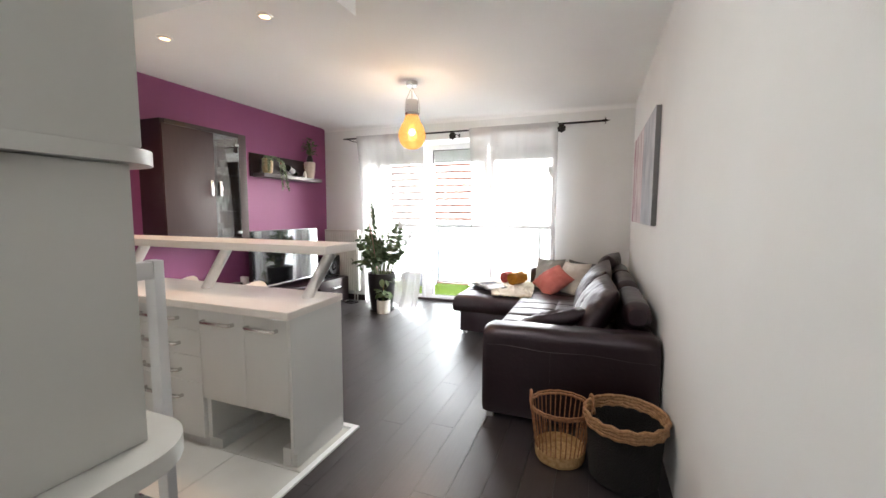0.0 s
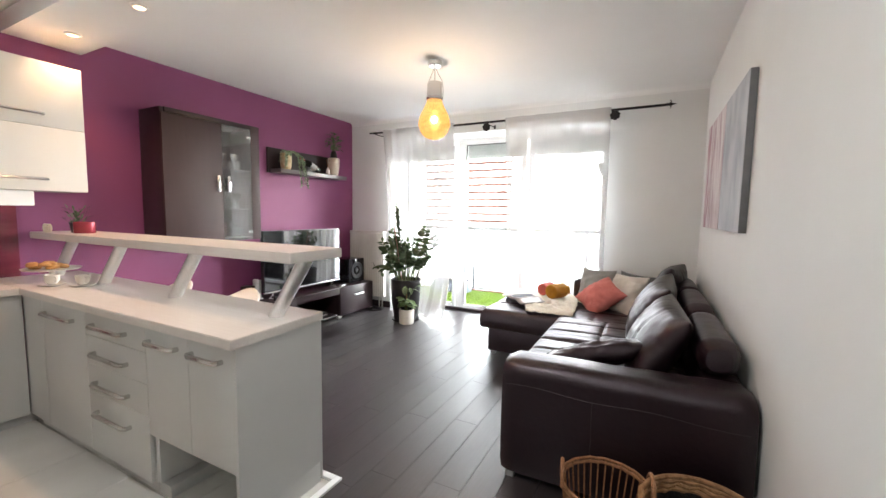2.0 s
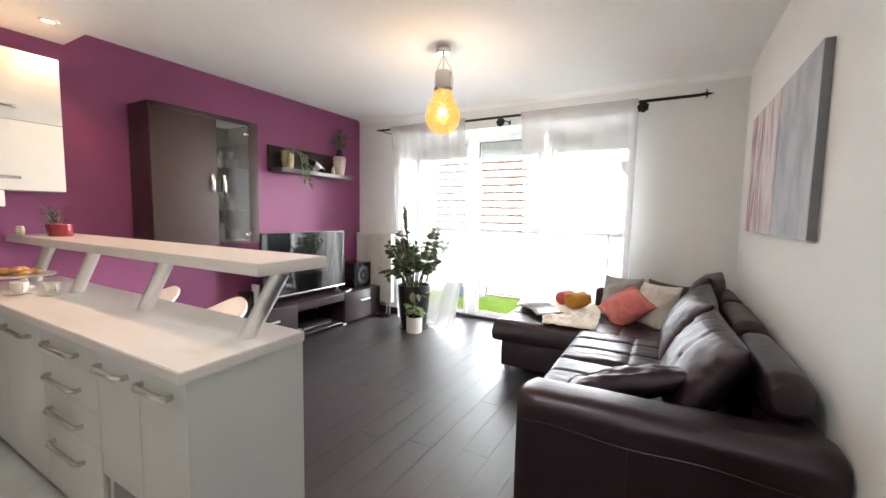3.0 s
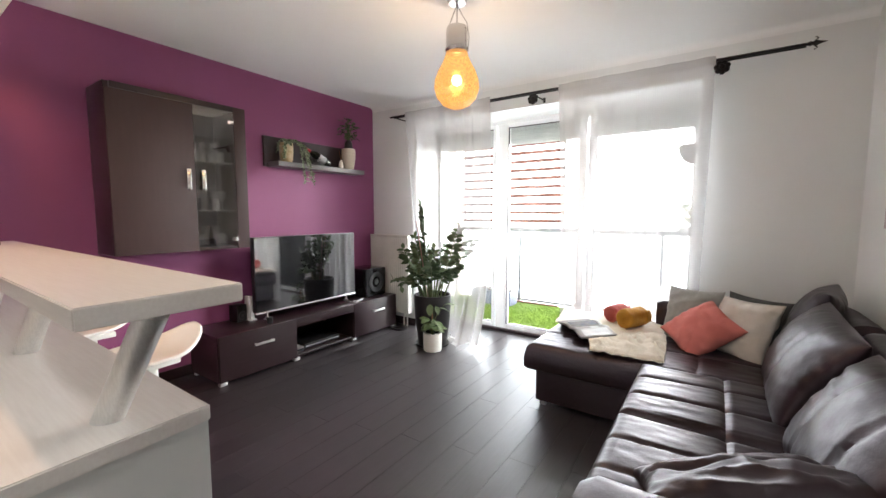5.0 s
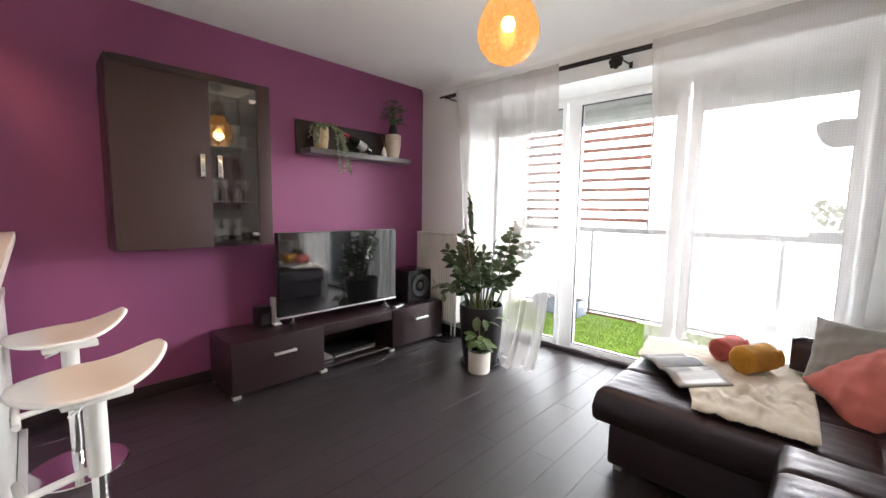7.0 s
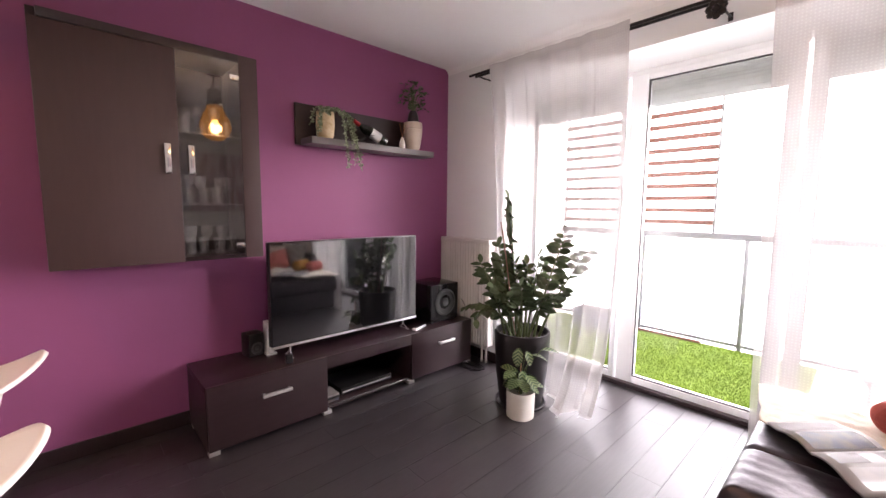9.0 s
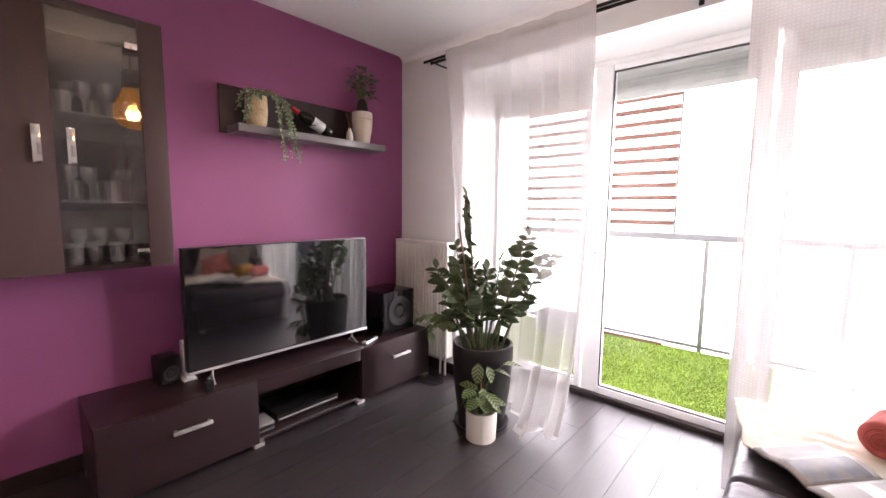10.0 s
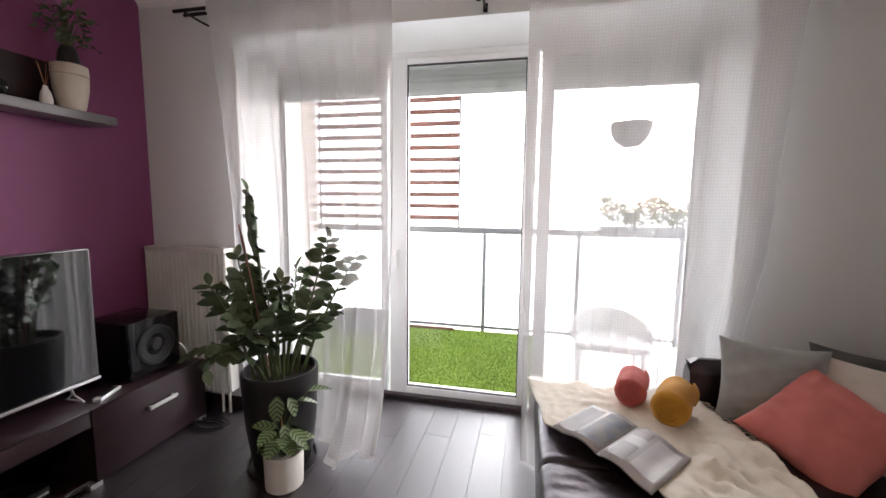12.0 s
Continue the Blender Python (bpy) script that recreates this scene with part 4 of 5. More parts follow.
part("foot_board", boxed(-1.585, 1.96, 0.0, -1.55, 2.36, 0.098, 0.002), UNIT_WHITE, endc)
part("notch_block", boxed(-1.64, 1.955, 0.0, -1.586, 2.0, 0.098, 0.002), UNIT_WHITE, endc)
backp = thing("bar_cladding", (0, 0, 0), "white board on the stool side of the bar", "cladding")
for x0, x1 in ((-3.95, -3.153), (-3.151, -2.354), (-2.352, -1.556)):
    part("board", boxed(x0, 2.373, 0.013, x1, 2.381, 0.811, 0.001), UNIT_WHITE, backp)

bar = thing("breakfast_bar", (0, 0, 0), "raised pale breakfast bar on slanted steel posts", "bar")
b = slab([(XL + 0.002, 2.12), (-1.465, 2.12), (-1.478, 2.443), (XL + 0.002, 2.443)], 1.115, 1.16)
bmesh.ops.bevel(b, geom=b.edges[:], offset=0.003, segments=2, affect='EDGES')
part("slab", b, WORKTOP, bar)
for x in (-1.67, -2.47, -3.255, -3.92):
    b = bmesh.new()
    tube(b, [(x, 2.21, 0.845), (x + 0.135, 2.27, 1.114)], 0.032, 24)
    part("post", b, SATIN, bar, "slanted brushed steel post")

# left kitchen run under the wall cabinets
run = thing("sink_cabinet", (0, 0, 0), "white base cabinets along the kitchen wall", "kitchen cabinet")
part("body", boxed(XL + 0.001, 0.15, 0.06, -3.521, 1.908, 0.81), UNIT_WHITE, run)
for y0, y1 in ((0.15, 0.72), (0.72, 1.30), (1.30, 1.905)):
    d = part("door", boxed(-3.519, y0 + 0.0015, 0.06, -3.50, y1 - 0.0015, 0.805, 0.002), UNIT_WHITE, run)
    part("handle", handle(bmesh.new(), (-3.50, y0 + 0.12, 0.745), (-3.50, y1 - 0.12, 0.745), (0.03, 0, 0), 0.011), STEEL, d, "brushed steel bow handle")
part("plinth", boxed(-3.55, 0.15, 0, -3.535, 1.95, 0.058), PLINTH, run, "grey plinth")


def wall_unit(y0, y1):
    c = thing("kitchen_wall_cabinet", (0, 0, 0), "glossy cream wall cabinet with two lift-up doors", "kitchen cabinet", "kitchen wall cabinets")
    part("body", boxed(XL + 0.001, y0, 1.44, -3.722, y1, 2.272, 0.002), GLOSS_WHITE, c)
    for z0, z1 in ((1.44, 1.857), (1.857, 2.272)):
        d = part("lift_door", boxed(-3.721, y0 + 0.001, z0 + 0.001, -3.70, y1 - 0.001, z1 - 0.002, 0.003), GLOSS_WHITE, c)
        part("handle", handle(bmesh.new(), (-3.70, y0 + 0.10, z0 + 0.075), (-3.70, y1 - 0.22, z0 + 0.075), (0.035, 0, 0), 0.010), STEEL, d, "brushed steel bow handle")


wall_unit(1.55, 2.335)
wall_unit(0.75, 1.548)
hood = thing("cooker_hood", (0, 0, 0), "slim white cooker hood under the wall cabinet", "cooker hood")
part("case", boxed(XL + 0.01, 1.30, 1.34, -3.72, 2.06, 1.438, 0.008), PVC, hood)
setting("splashback", boxed(XL, 0.14, 0.852, XL + 0.008, 2.06, 1.435), SPLASH, "dark red glass splashback with a light swirl", "splashback")

# ---- things on the bar and worktop ----
tin = thing("red_tin", (-3.62, 2.27, 1.16), "small round dark-red tin", "tin")
b = bmesh.new()
lathe(b, [(0.001, 0), (0.058, 0), (0.060, 0.004), (0.060, 0.075), (0.057, 0.078), (0.055, 0.07), (0.001, 0.068)], 28)
part("body", b, RED_TIN, tin)
hp = thing("herb_pot", (-3.735, 2.275, 1.16), "small potted green herb", "plant")
b = bmesh.new()
lathe(b, [(0.001, 0), (0.035, 0), (0.045, 0.07), (0.041, 0.07), (0.001, 0.06)], 20)
part("pot", b, BLACK_POT, hp)
rg = random.Random(9)
HL = leafmesh("herb_leaf", 0.035, 0.012, 0.2)
for k in range(80):
    a, r = rg.uniform(0, 6.28), rg.uniform(0, 0.06)
    part("leaf", HL, LEAF, hp, m=pose(r * math.cos(a), r * math.sin(a), 0.06 + rg.uniform(0, 0.11), rg.uniform(10, 80), 0, math.degrees(a) - 90))
orn = thing("white_letters", (-3.80, 2.13, 1.16), "small cream wooden ornament", "ornament")
b = bmesh.new()
for k in range(3):
    y = k * 0.032
    tube(b, [(0.02 + y, -0.01, 0.028) if i == 0 else (0.02 + y + 0.022 * math.sin(i * 0.7), -0.01, 0.028 - 0.024 * math.cos(i * 0.7) + 0.006) for i in range(1, 10)], 0.008, 8)
part("loops", b, CREAM, orn)


def cup(at):
    c = thing("cup", at, "white coffee cup on a saucer", "cup", "coffee cups")
    b = bmesh.new()
    lathe(b, [(0.001, 0.012), (0.022, 0.012), (0.034, 0.03), (0.039, 0.07), (0.037, 0.07), (0.031, 0.032), (0.001, 0.018)], 24)
    part("bowl", b, WHITE_POT, c)
    b = bmesh.new()
    tube(b, [(0.037, 0, 0.06), (0.055, 0, 0.058), (0.060, 0, 0.042), (0.052, 0, 0.030), (0.034, 0, 0.032)], 0.0035, 8)
    part("ear", b, WHITE_POT, c)
    b = bmesh.new()
    lathe(b, [(0.001, 0.0), (0.035, 0.0), (0.066, 0.010), (0.066, 0.013), (0.03, 0.008), (0.001, 0.008)], 28)
    part("saucer", b, WHITE_POT, c)


cup((-3.42, 2.02, 0.85))
cup((-3.26, 2.11, 0.85))
plate = thing("cake_stand", (-3.66, 2.10, 0.85), "low white stand with pastries", "plate")
b = bmesh.new()
lathe(b, [(0.001, 0), (0.05, 0), (0.045, 0.008), (0.015, 0.02), (0.015, 0.06), (0.14, 0.075), (0.15, 0.085), (0.13, 0.08), (0.001, 0.078)], 32)
part("dish", b, WHITE_POT, plate)
rg = random.Random(3)
for k in range(12):
    a, r = rg.uniform(0, 6.28), rg.uniform(0.0, 0.10)
    b = bmesh.new()
    lathe(b, [(0.001, 0), (0.03, 0.004), (0.034, 0.014), (0.025, 0.026), (0.001, 0.030)], 12)
    part("pastry", b, BAKED, plate, m=pose(r * math.cos(a), r * math.sin(a), 0.079 + 0.02 * (k % 2), rg.uniform(-15, 15), rg.uniform(-15, 15), 0))

# ---- shelf end by the entrance ----
def rounded(x0, x1, y0, y1, r, n=10):
    pts = [(x0, y0), (x1, y0)]
    pts += [(x1 - r + r * math.cos(math.pi / 2 * k / n), y1 - r + r * math.sin(math.pi / 2 * k / n)) for k in range(n + 1)]
    return pts + [(x0, y1)]


ES = thing("end_shelf_unit", (0, 0, 0), "tall white cabinet end with rounded shelf and worktop nose", "cabinet")
part("upper_body", boxed(-1.35, 0.145, 1.44, -0.785, 0.795, H - 0.002, 0.003), ENTRY_SHADED, ES)
part("middle_body", boxed(-1.35, 0.145, 0.973, -0.80, 0.785, 1.415, 0.003), ENTRY_SHADED, ES)
part("lower_body", boxed(-1.35, 0.145, 0.0, -0.80, 0.76, 0.939, 0.003), ENTRY_SHADED, ES)
part("rounded_shelf", slab(rounded(-1.34, -0.775, 0.15, 0.845, 0.09), 1.416, 1.439), ENTRY_SHADED, ES)
part("rounded_worktop", slab(rounded(-1.34, -0.735, 0.15, 0.85, 0.11), 0.940, 0.972), ENTRY_SHADED, ES)
FR = thing("tall_cabinet", (0, 0, 0), "tall white kitchen cabinet with a long steel bar handle", "kitchen cabinet")
part("body", boxed(-2.05, 0.15, 0.02, -1.36, 0.80, 2.10, 0.004), ENTRY_SHADED, FR)
part("handle", handle(bmesh.new(), (-1.40, 0.80, 1.24), (-1.40, 0.80, 0.25), (0.0, 0.07, 0), 0.012), STEEL, FR, "long steel bar handle")
b = boxed(-0.945, 0.885, 0.50, -0.915, 0.905, 1.25, 0.003)
box(b, -0.943, 0.7855, 1.215, -0.917, 0.8855, 1.248, 0.003)
box(b, -0.943, 0.7605, 0.505, -0.917, 0.8855, 0.535, 0.003)
part("bar_handle", b, SILVER, ES, "long pale metal bar handle")
part("lower_handle", handle(bmesh.new(), (-0.92, 0.76, 0.83), (-0.82, 0.76, 0.83), (0.0, 0.05, 0), 0.009), CHROME, ES, "short chrome handle")

# ---- soft shapes ----
def cosine(u):
    return 0.5 - 0.5 * math.cos(math.pi * u)


def softbox(x0, x1, y0, y1, z0, z1, r=0.05, seams_x=(), seams_y=(), depth=0.011, seed=0, nx=84, ny=84, crown=0.012, wrinkle=0.0028):
    """An upholstered block with a rounded, stitched top."""
    bm = bmesh.new()
    lx, ly = x1 - x0, y1 - y0

    def height(x, y):
        d = min(x - x0, x1 - x, y - y0, y1 - y)
        z = z1
        if d < r:
            z = z1 - r + math.sqrt(max(0.0, r * r - (r - d) ** 2))
        else:
            z += crown * (1 - ((2 * (x - x0) / lx - 1) ** 2)) * (1 - ((2 * (y - y0) / ly - 1) ** 2))
        for s in seams_x:
            z -= depth * math.exp(-abs((x - s) / 0.012) ** 1.5)
        for s in seams_y:
            z -= depth * math.exp(-abs((y - s) / 0.012) ** 1.5)
        near = min([abs(x - s) for s in seams_x] + [abs(y - s) for s in seams_y] + [0.2])
        z += wrinkle * noise.noise((x * 9, y * 24, seed)) + 0.6 * wrinkle * noise.noise((x * 22, y * 9, seed + 5)) * math.exp(-near / 0.05)
        return z

    grid = []
    xs = [x0 + lx * (0.35 * cosine(i / nx) + 0.65 * i / nx) for i in range(nx + 1)]
    ys = [y0 + ly * (0.35 * cosine(j / ny) + 0.65 * j / ny) for j in range(ny + 1)]
    grid = [[bm.verts.new((x, y, height(x, y))) for x in xs] for y in ys]
    for a, b in zip(grid, grid[1:]):
        for i in range(nx):
            bm.faces.new((a[i], a[i + 1], b[i + 1], b[i]))
    loop = grid[0][:-1] + [row[-1] for row in grid[:-1]] + grid[-1][:0:-1] + [row[0] for row in grid[:0:-1]]
    cx, cy = (x0 + x1) / 2, (y0 + y1) / 2
    prev = loop
    for zf, out in ((0.6, 0.008), (0.15, 0.004), (0.0, -0.012)):
        ring = []
        for v in loop:
            z = z0 + (z1 - r - z0) * zf
            sx = 1 if v.co.x > x1 - 1e-4 else (-1 if v.co.x < x0 + 1e-4 else 0)
            sy = 1 if v.co.y > y1 - 1e-4 else (-1 if v.co.y < y0 + 1e-4 else 0)
            ring.append(bm.verts.new((v.co.x + sx * out, v.co.y + sy * out, z)))
        for i in range(len(loop)):
            j = (i + 1) % len(loop)
            bm.faces.new((prev[i], ring[i], ring[j], prev[j]))
        prev = ring
    bm.faces.new(prev)
    for f in bm.faces:
        f.smooth = True
    return bm


def pillow(w, h, t, seed=0, pinch=0.07, wrinkle=0.008, seams=(), n=56, fill=0.5, fold=0.0, gather=0.0, ribs=()):
    """A stuffed cushion in its own x (width), y (height), z (thickness)."""
    bm = bmesh.new()
    sides = []
    for s in (1, -1):
        rows = []
        for j in range(n + 1):
            row = []
            for i in range(n + 1):
                a, b = 2 * cosine(i / n) - 1, 2 * cosine(j / n) - 1
                pw = 1 - pinch * (1 - a * a) * (b * b) 
                ph = 1 - pinch * (1 - b * b) * (a * a)
                k = (max(0.0, 1 - a * a) * max(0.0, 1 - b * b)) ** fill
                z = s * t / 2 * k
                x, y = a * w / 2 * ph, b * h / 2 * pw
                z += s * wrinkle * noise.noise((x * 9 + seed, y * 9, seed * 3.1)) * min(1, k * 3)
                z += 0.7 * wrinkle * noise.noise((x * 24, y * 15 + seed, s)) * min(1, k * 3)
                if fold:
                    z += s * fold * (1 - 2 * abs(noise.noise((x * 5 + y * 3 + seed, y * 13 - x * 4, seed)))) * min(1, k * 2)
                if gather:
                    rim = max(abs(a), abs(b))
                    run = x if abs(b) > abs(a) else y
                    z += s * gather * noise.noise((run * 30 + seed, rim * 2.5, s)) * max(0.0, (rim - 0.45) * 1.8) * min(1, k * 3)
                for q in ribs:
                    z -= s * 0.008 * math.exp(-((x - q) / 0.014) ** 2) * min(1, k * 2)
                for q in seams:
                    z -= s * 0.02 * math.exp(-((y - q) / 0.012) ** 2) * k
                row.append((x, y, z))
            rows.append(row)
        skin(bm, rows)
    bmesh.ops.remove_doubles(bm, verts=bm.verts, dist=0.0004)
    return bm


# ---- corner sofa ----
sofa = thing("corner_sofa", (0, 0, 0), "dark brown leather corner sofa with stitched seats and loose back cushions", "sofa")
part("main_base", boxed(-0.78, 3.02, 0.035, 0.24, 4.48, 0.33, 0.02), LEATHER, sofa)
part("chaise_base", boxed(-1.495, 4.49, 0.035, 0.24, 5.49, 0.30, 0.02), LEATHER, sofa)
part("chaise_seat", softbox(-1.552, 0.10, 4.44, 5.46, 0.265, 0.445, 0.055, (-1.08, -0.56, -0.12), (4.79,), seed=3, nx=150), LEATHER, sofa, "stitched leather chaise seat")
part("seat_cushion", softbox(-0.835, 0.06, 3.755, 4.435, 0.30, 0.475, 0.05, (-0.44, -0.12), (3.98, 4.21), seed=1), LEATHER, sofa, "stitched leather seat")
part("seat_cushion", softbox(-0.835, 0.06, 3.07, 3.75, 0.30, 0.475, 0.05, (-0.44, -0.12), (3.29, 3.51), seed=2), LEATHER, sofa, "stitched leather seat")


def arm(name, x0, x1, y0, y1, z0, z1, slope, seed):
    b = bmesh.new()
    rows = []
    n = 26
    for i in range(n + 1):
        u = i / n
        x = x0 + (x1 - x0) * u
        top = z1 + slope * (u - 0.5) + 0.008 * noise.noise((x * 5, seed, 0))
        r = 0.075
        e = max(0.0, 1 - (x - x0) / 0.05)
        e2 = max(0.0, 1 - (x1 - x) / 0.04)
        sh = 0.02 * (e ** 2 + e2 ** 2)
        prof = [(y0 + 0.02 + sh, z0), (y0 + sh, z0 + 0.06), (y0 - 0.004 + sh, (z0 + top) / 2), (y0 + 0.004 + sh, top - r)]
        prof += [(y0 + r + sh - r * math.cos(math.pi / 2 * k / 6), top - sh - r + r * math.sin(math.pi / 2 * k / 6)) for k in range(1, 7)]
        prof += [(y1 - r - sh + r * math.sin(math.pi / 2 * k / 6), top - sh - r + r * math.cos(math.pi / 2 * k / 6)) for k in range(0, 7)]
        prof += [(y1 - 0.01 - sh, z0)]
        rows.append([(x, y + 0.004 * noise.noise((x * 6, z * 7, seed)), z) for y, z in prof])
    skin(b, rows, closed=True, cap=True)
    return part(name, b, LEATHER, sofa)


arm("near_arm", -0.79, 0.245, 2.825, 3.07, 0.035, 0.622, 0.02, 1)
b = bmesh.new()
tube(b, [(-0.76 + 0.98 * k / 24, 2.8195 + 0.004 * noise.noise(((-0.76 + 0.98 * k / 24) * 6, 3.5, 1)), 0.498 + 0.006 * math.sin(k * 0.5)) for k in range(25)], 0.0016, 6)
part("stitching", b, LEATHER, sofa)
b = bmesh.new()
tube(b, [(-0.36, 2.8205 + 0.010 * abs(z - 0.29) , z) for z in (0.06, 0.16, 0.27, 0.38, 0.495)], 0.0016, 6)
part("stitching", b, LEATHER, sofa)
arm("far_arm", -0.86, 0.245, 5.35, 5.475, 0.40, 0.655, 0.0, 4)
part("back_frame", softbox(0.06, 0.245, 3.06, 5.27, 0.30, 0.615, 0.06, (), (3.83, 4.6), seed=6, nx=24, ny=90), LEATHER, sofa)
# loose back cushions lean on the frame
for y, w, h, lean, turn, z, x, sd in ((3.49, 0.78, 0.46, 30, 3, 0.645, -0.115, 11), (4.38, 0.90, 0.47, 30, -3, 0.655, -0.125, 14), (5.10, 0.50, 0.46, 20, -14, 0.68, 0.0, 17)):
    m = pose(x, y, z, 90 - lean, 0, -90 + turn)
    part("back_cushion", pillow(w, h, 0.23, sd, 0.04, 0.004, (), fill=0.42, fold=0.004, gather=0.005, ribs=(-w / 6, w / 6)), LEATHER, sofa, "plump creased leather back cushion", m=m)
for y0, y1, z in ((3.06, 3.74, 0.70), (3.86, 4.52, 0.71), (4.64, 5.22, 0.70)):
    b = bmesh.new()
    rows = []
    for i in range(17):
        u = i / 16
        e = math.sqrt(max(0.35, 1 - (2 * u - 1) ** 24))
        rows.append([(0.145 + 0.085 * e * math.copysign(abs(math.cos(a)) ** 0.8, math.cos(a)) - 0.01,
                      y0 + (y1 - y0) * u, z + 0.085 * e * math.copysign(abs(math.sin(a)) ** 0.8, math.sin(a)) + 0.004 * noise.noise((u * 8, a, z))) for a in [2 * math.pi * k / 20 for k in range(20)]])
    skin(b, rows, closed=True, cap=True)
    part("headrest", b, LEATHER, sofa, "rolled leather headrest")
for x, y in ((-0.74, 2.87), (0.18, 2.87), (-1.45, 4.54), (-1.45, 5.42), (0.18, 5.42), (-0.70, 4.38)):
    part("foot", boxed(x - 0.022, y - 0.022, 0, x + 0.022, y + 0.022, 0.038, 0.005), SILVER, sofa, "small metal foot")

slump = thing("leather_cushion", (-0.43, 3.27, 0.555), "slumped creased dark leather cushion against the arm", "cushion")
sx = Vector((0.51, 0.17, 0.12)).normalized()
sy = Vector((0.06, -0.33, 0.11))
sy = (sy - sx * sy.dot(sx)).normalized()
slump.matrix_basis = Matrix.Translation((-0.41, 3.27, 0.565)) @ Matrix((sx, sy, sx.cross(sy))).transposed().to_4x4()
part("cover", pillow(0.60, 0.36, 0.12, 23, 0.14, 0.008, (-0.02,), fill=0.45, fold=0.014, gather=0.010), LEATHER, slump)


def cushion(label, at, rot, size, thick, m, seed):
    c = thing("throw_pillow", at, label, "pillow", "pillows on the sofa")
    c.matrix_basis = pose(*at, *rot)
    part("cover", pillow(size, size * 0.97, thick * 1.3, seed, 0.10, 0.010, fold=0.007, gather=0.012), m, c)
    return c


def propped(ob, centre, right, up):
    x = Vector(right).normalized()
    y = Vector(up)
    y = (y - x * y.dot(x)).normalized()
    ob.matrix_basis = Matrix.Translation(centre) @ Matrix((x, y, x.cross(y))).transposed().to_4x4()


cushion("dark grey linen pillow behind the others", (-0.26, 5.27, 0.60), (74, 4, -20), 0.37, 0.12, mat("dark_grey_linen", (0.10, 0.105, 0.105), 0.9, scale=12, bump=0.25, bscale=350), 41)
sage = cushion("sage grey linen pillow leaning on the sofa arm", (0, 0, 0), (0, 0, 0), 0.37, 0.12, SAGE, 43)
propped(sage, (-0.62, 5.215, 0.628), (0.32, -0.14, 0.008), (0.02, 0.11, 0.34))
beige = cushion("beige linen pillow leaning in the sofa corner", (0, 0, 0), (0, 0, 0), 0.42, 0.13, BEIGE, 47)
propped(beige, (-0.35, 5.03, 0.600), (0.283, -0.27, 0.015), (0.09, 0.12, 0.315))
coral = cushion("coral pink cotton pillow standing on its corner", (0, 0, 0), (0, 0, 0), 0.385, 0.13, CORAL, 53)
propped(coral, (-0.56, 4.99, 0.572), (0.49 + 0.04, -0.17 + 0.34, 0.12 + 0.28), (-0.49 + 0.04, 0.17 + 0.34, -0.12 + 0.28))

# ---- throw, magazine and rolled blankets ----
def along(pts, v):
    k = min(len(pts) - 2, int(v * (len(pts) - 1)))
    f = v * (len(pts) - 1) - k
    return [p + (q - p) * f for p, q in zip(pts[k], pts[k + 1])]


throw = thing("throw_blanket", (0, 0, 0), "crumpled cream throw with a fringe spread over the chaise", "blanket")
EDGE_L = [(-1.60, 5.43), (-1.56, 5.20), (-1.525, 4.98), (-1.30, 4.85), (-1.19, 4.68), (-1.14, 4.49)]
EDGE_R = [(-0.86, 5.44), (-0.82, 5.34), (-0.80, 5.20), (-0.76, 5.00), (-0.735, 4.80), (-0.72, 4.50)]


def throw_at(u, v):
    a, b = along(EDGE_L, v), along(EDGE_R, v)
    x, y = a[0] + (b[0] - a[0]) * u, a[1] + (b[1] - a[1]) * u
    x += 0.012 * noise.noise((u * 7, v * 9, 1))
    y += 0.012 * noise.noise((u * 7, v * 9, 4))
    f = min(1.0, max(0.0, (v - 0.35) * 3), max(0.0, ((x + 1.222) * 0.776 - (y - 4.625) * 0.631) / 0.07))
    f *= max(0.12, min(1.0, (0.97 - v) / 0.25))
    z = 0.474 + 0.012 * abs(noise.noise((x * 12, y * 12, 2))) + f * 0.10 * abs(noise.noise((x * 10 + y * 5, y * 4, 7))) + f * 0.02 * abs(noise.noise((x * 5 - y * 16, x * 9, 17))) + 0.010 * abs(noise.noise((x * 30, y * 22, 3)))
    if y < 4.53:
        z -= (4.53 - y) * 0.35
    return (x, y, z)


b = bmesh.new()
sheet(b, throw_at, 60, 80)
thicken(part("cloth", b, CREAM, throw), 0.006, 1.0)
rg = random.Random(12)
b = bmesh.new()
for k in range(90):
    p = Vector(throw_at(k / 89, 1.0))
    tube(b, [p, p + Vector((rg.uniform(-0.004, 0.004), -0.005, -0.001)), p + Vector((rg.uniform(-0.006, 0.006), -0.011, -0.003))], 0.0013, 5)
for k in range(26):
    p = Vector(throw_at(1.0, k / 25 * 0.6))
    tube(b, [p, p + Vector((0.02, rg.uniform(-0.01, 0.01), -0.003)), p + Vector((0.04, rg.uniform(-0.02, 0.02), -0.012))], 0.002, 5)
fr_ = part("fringe", b, CREAM, throw)
fr_["kind"] = "stuff"

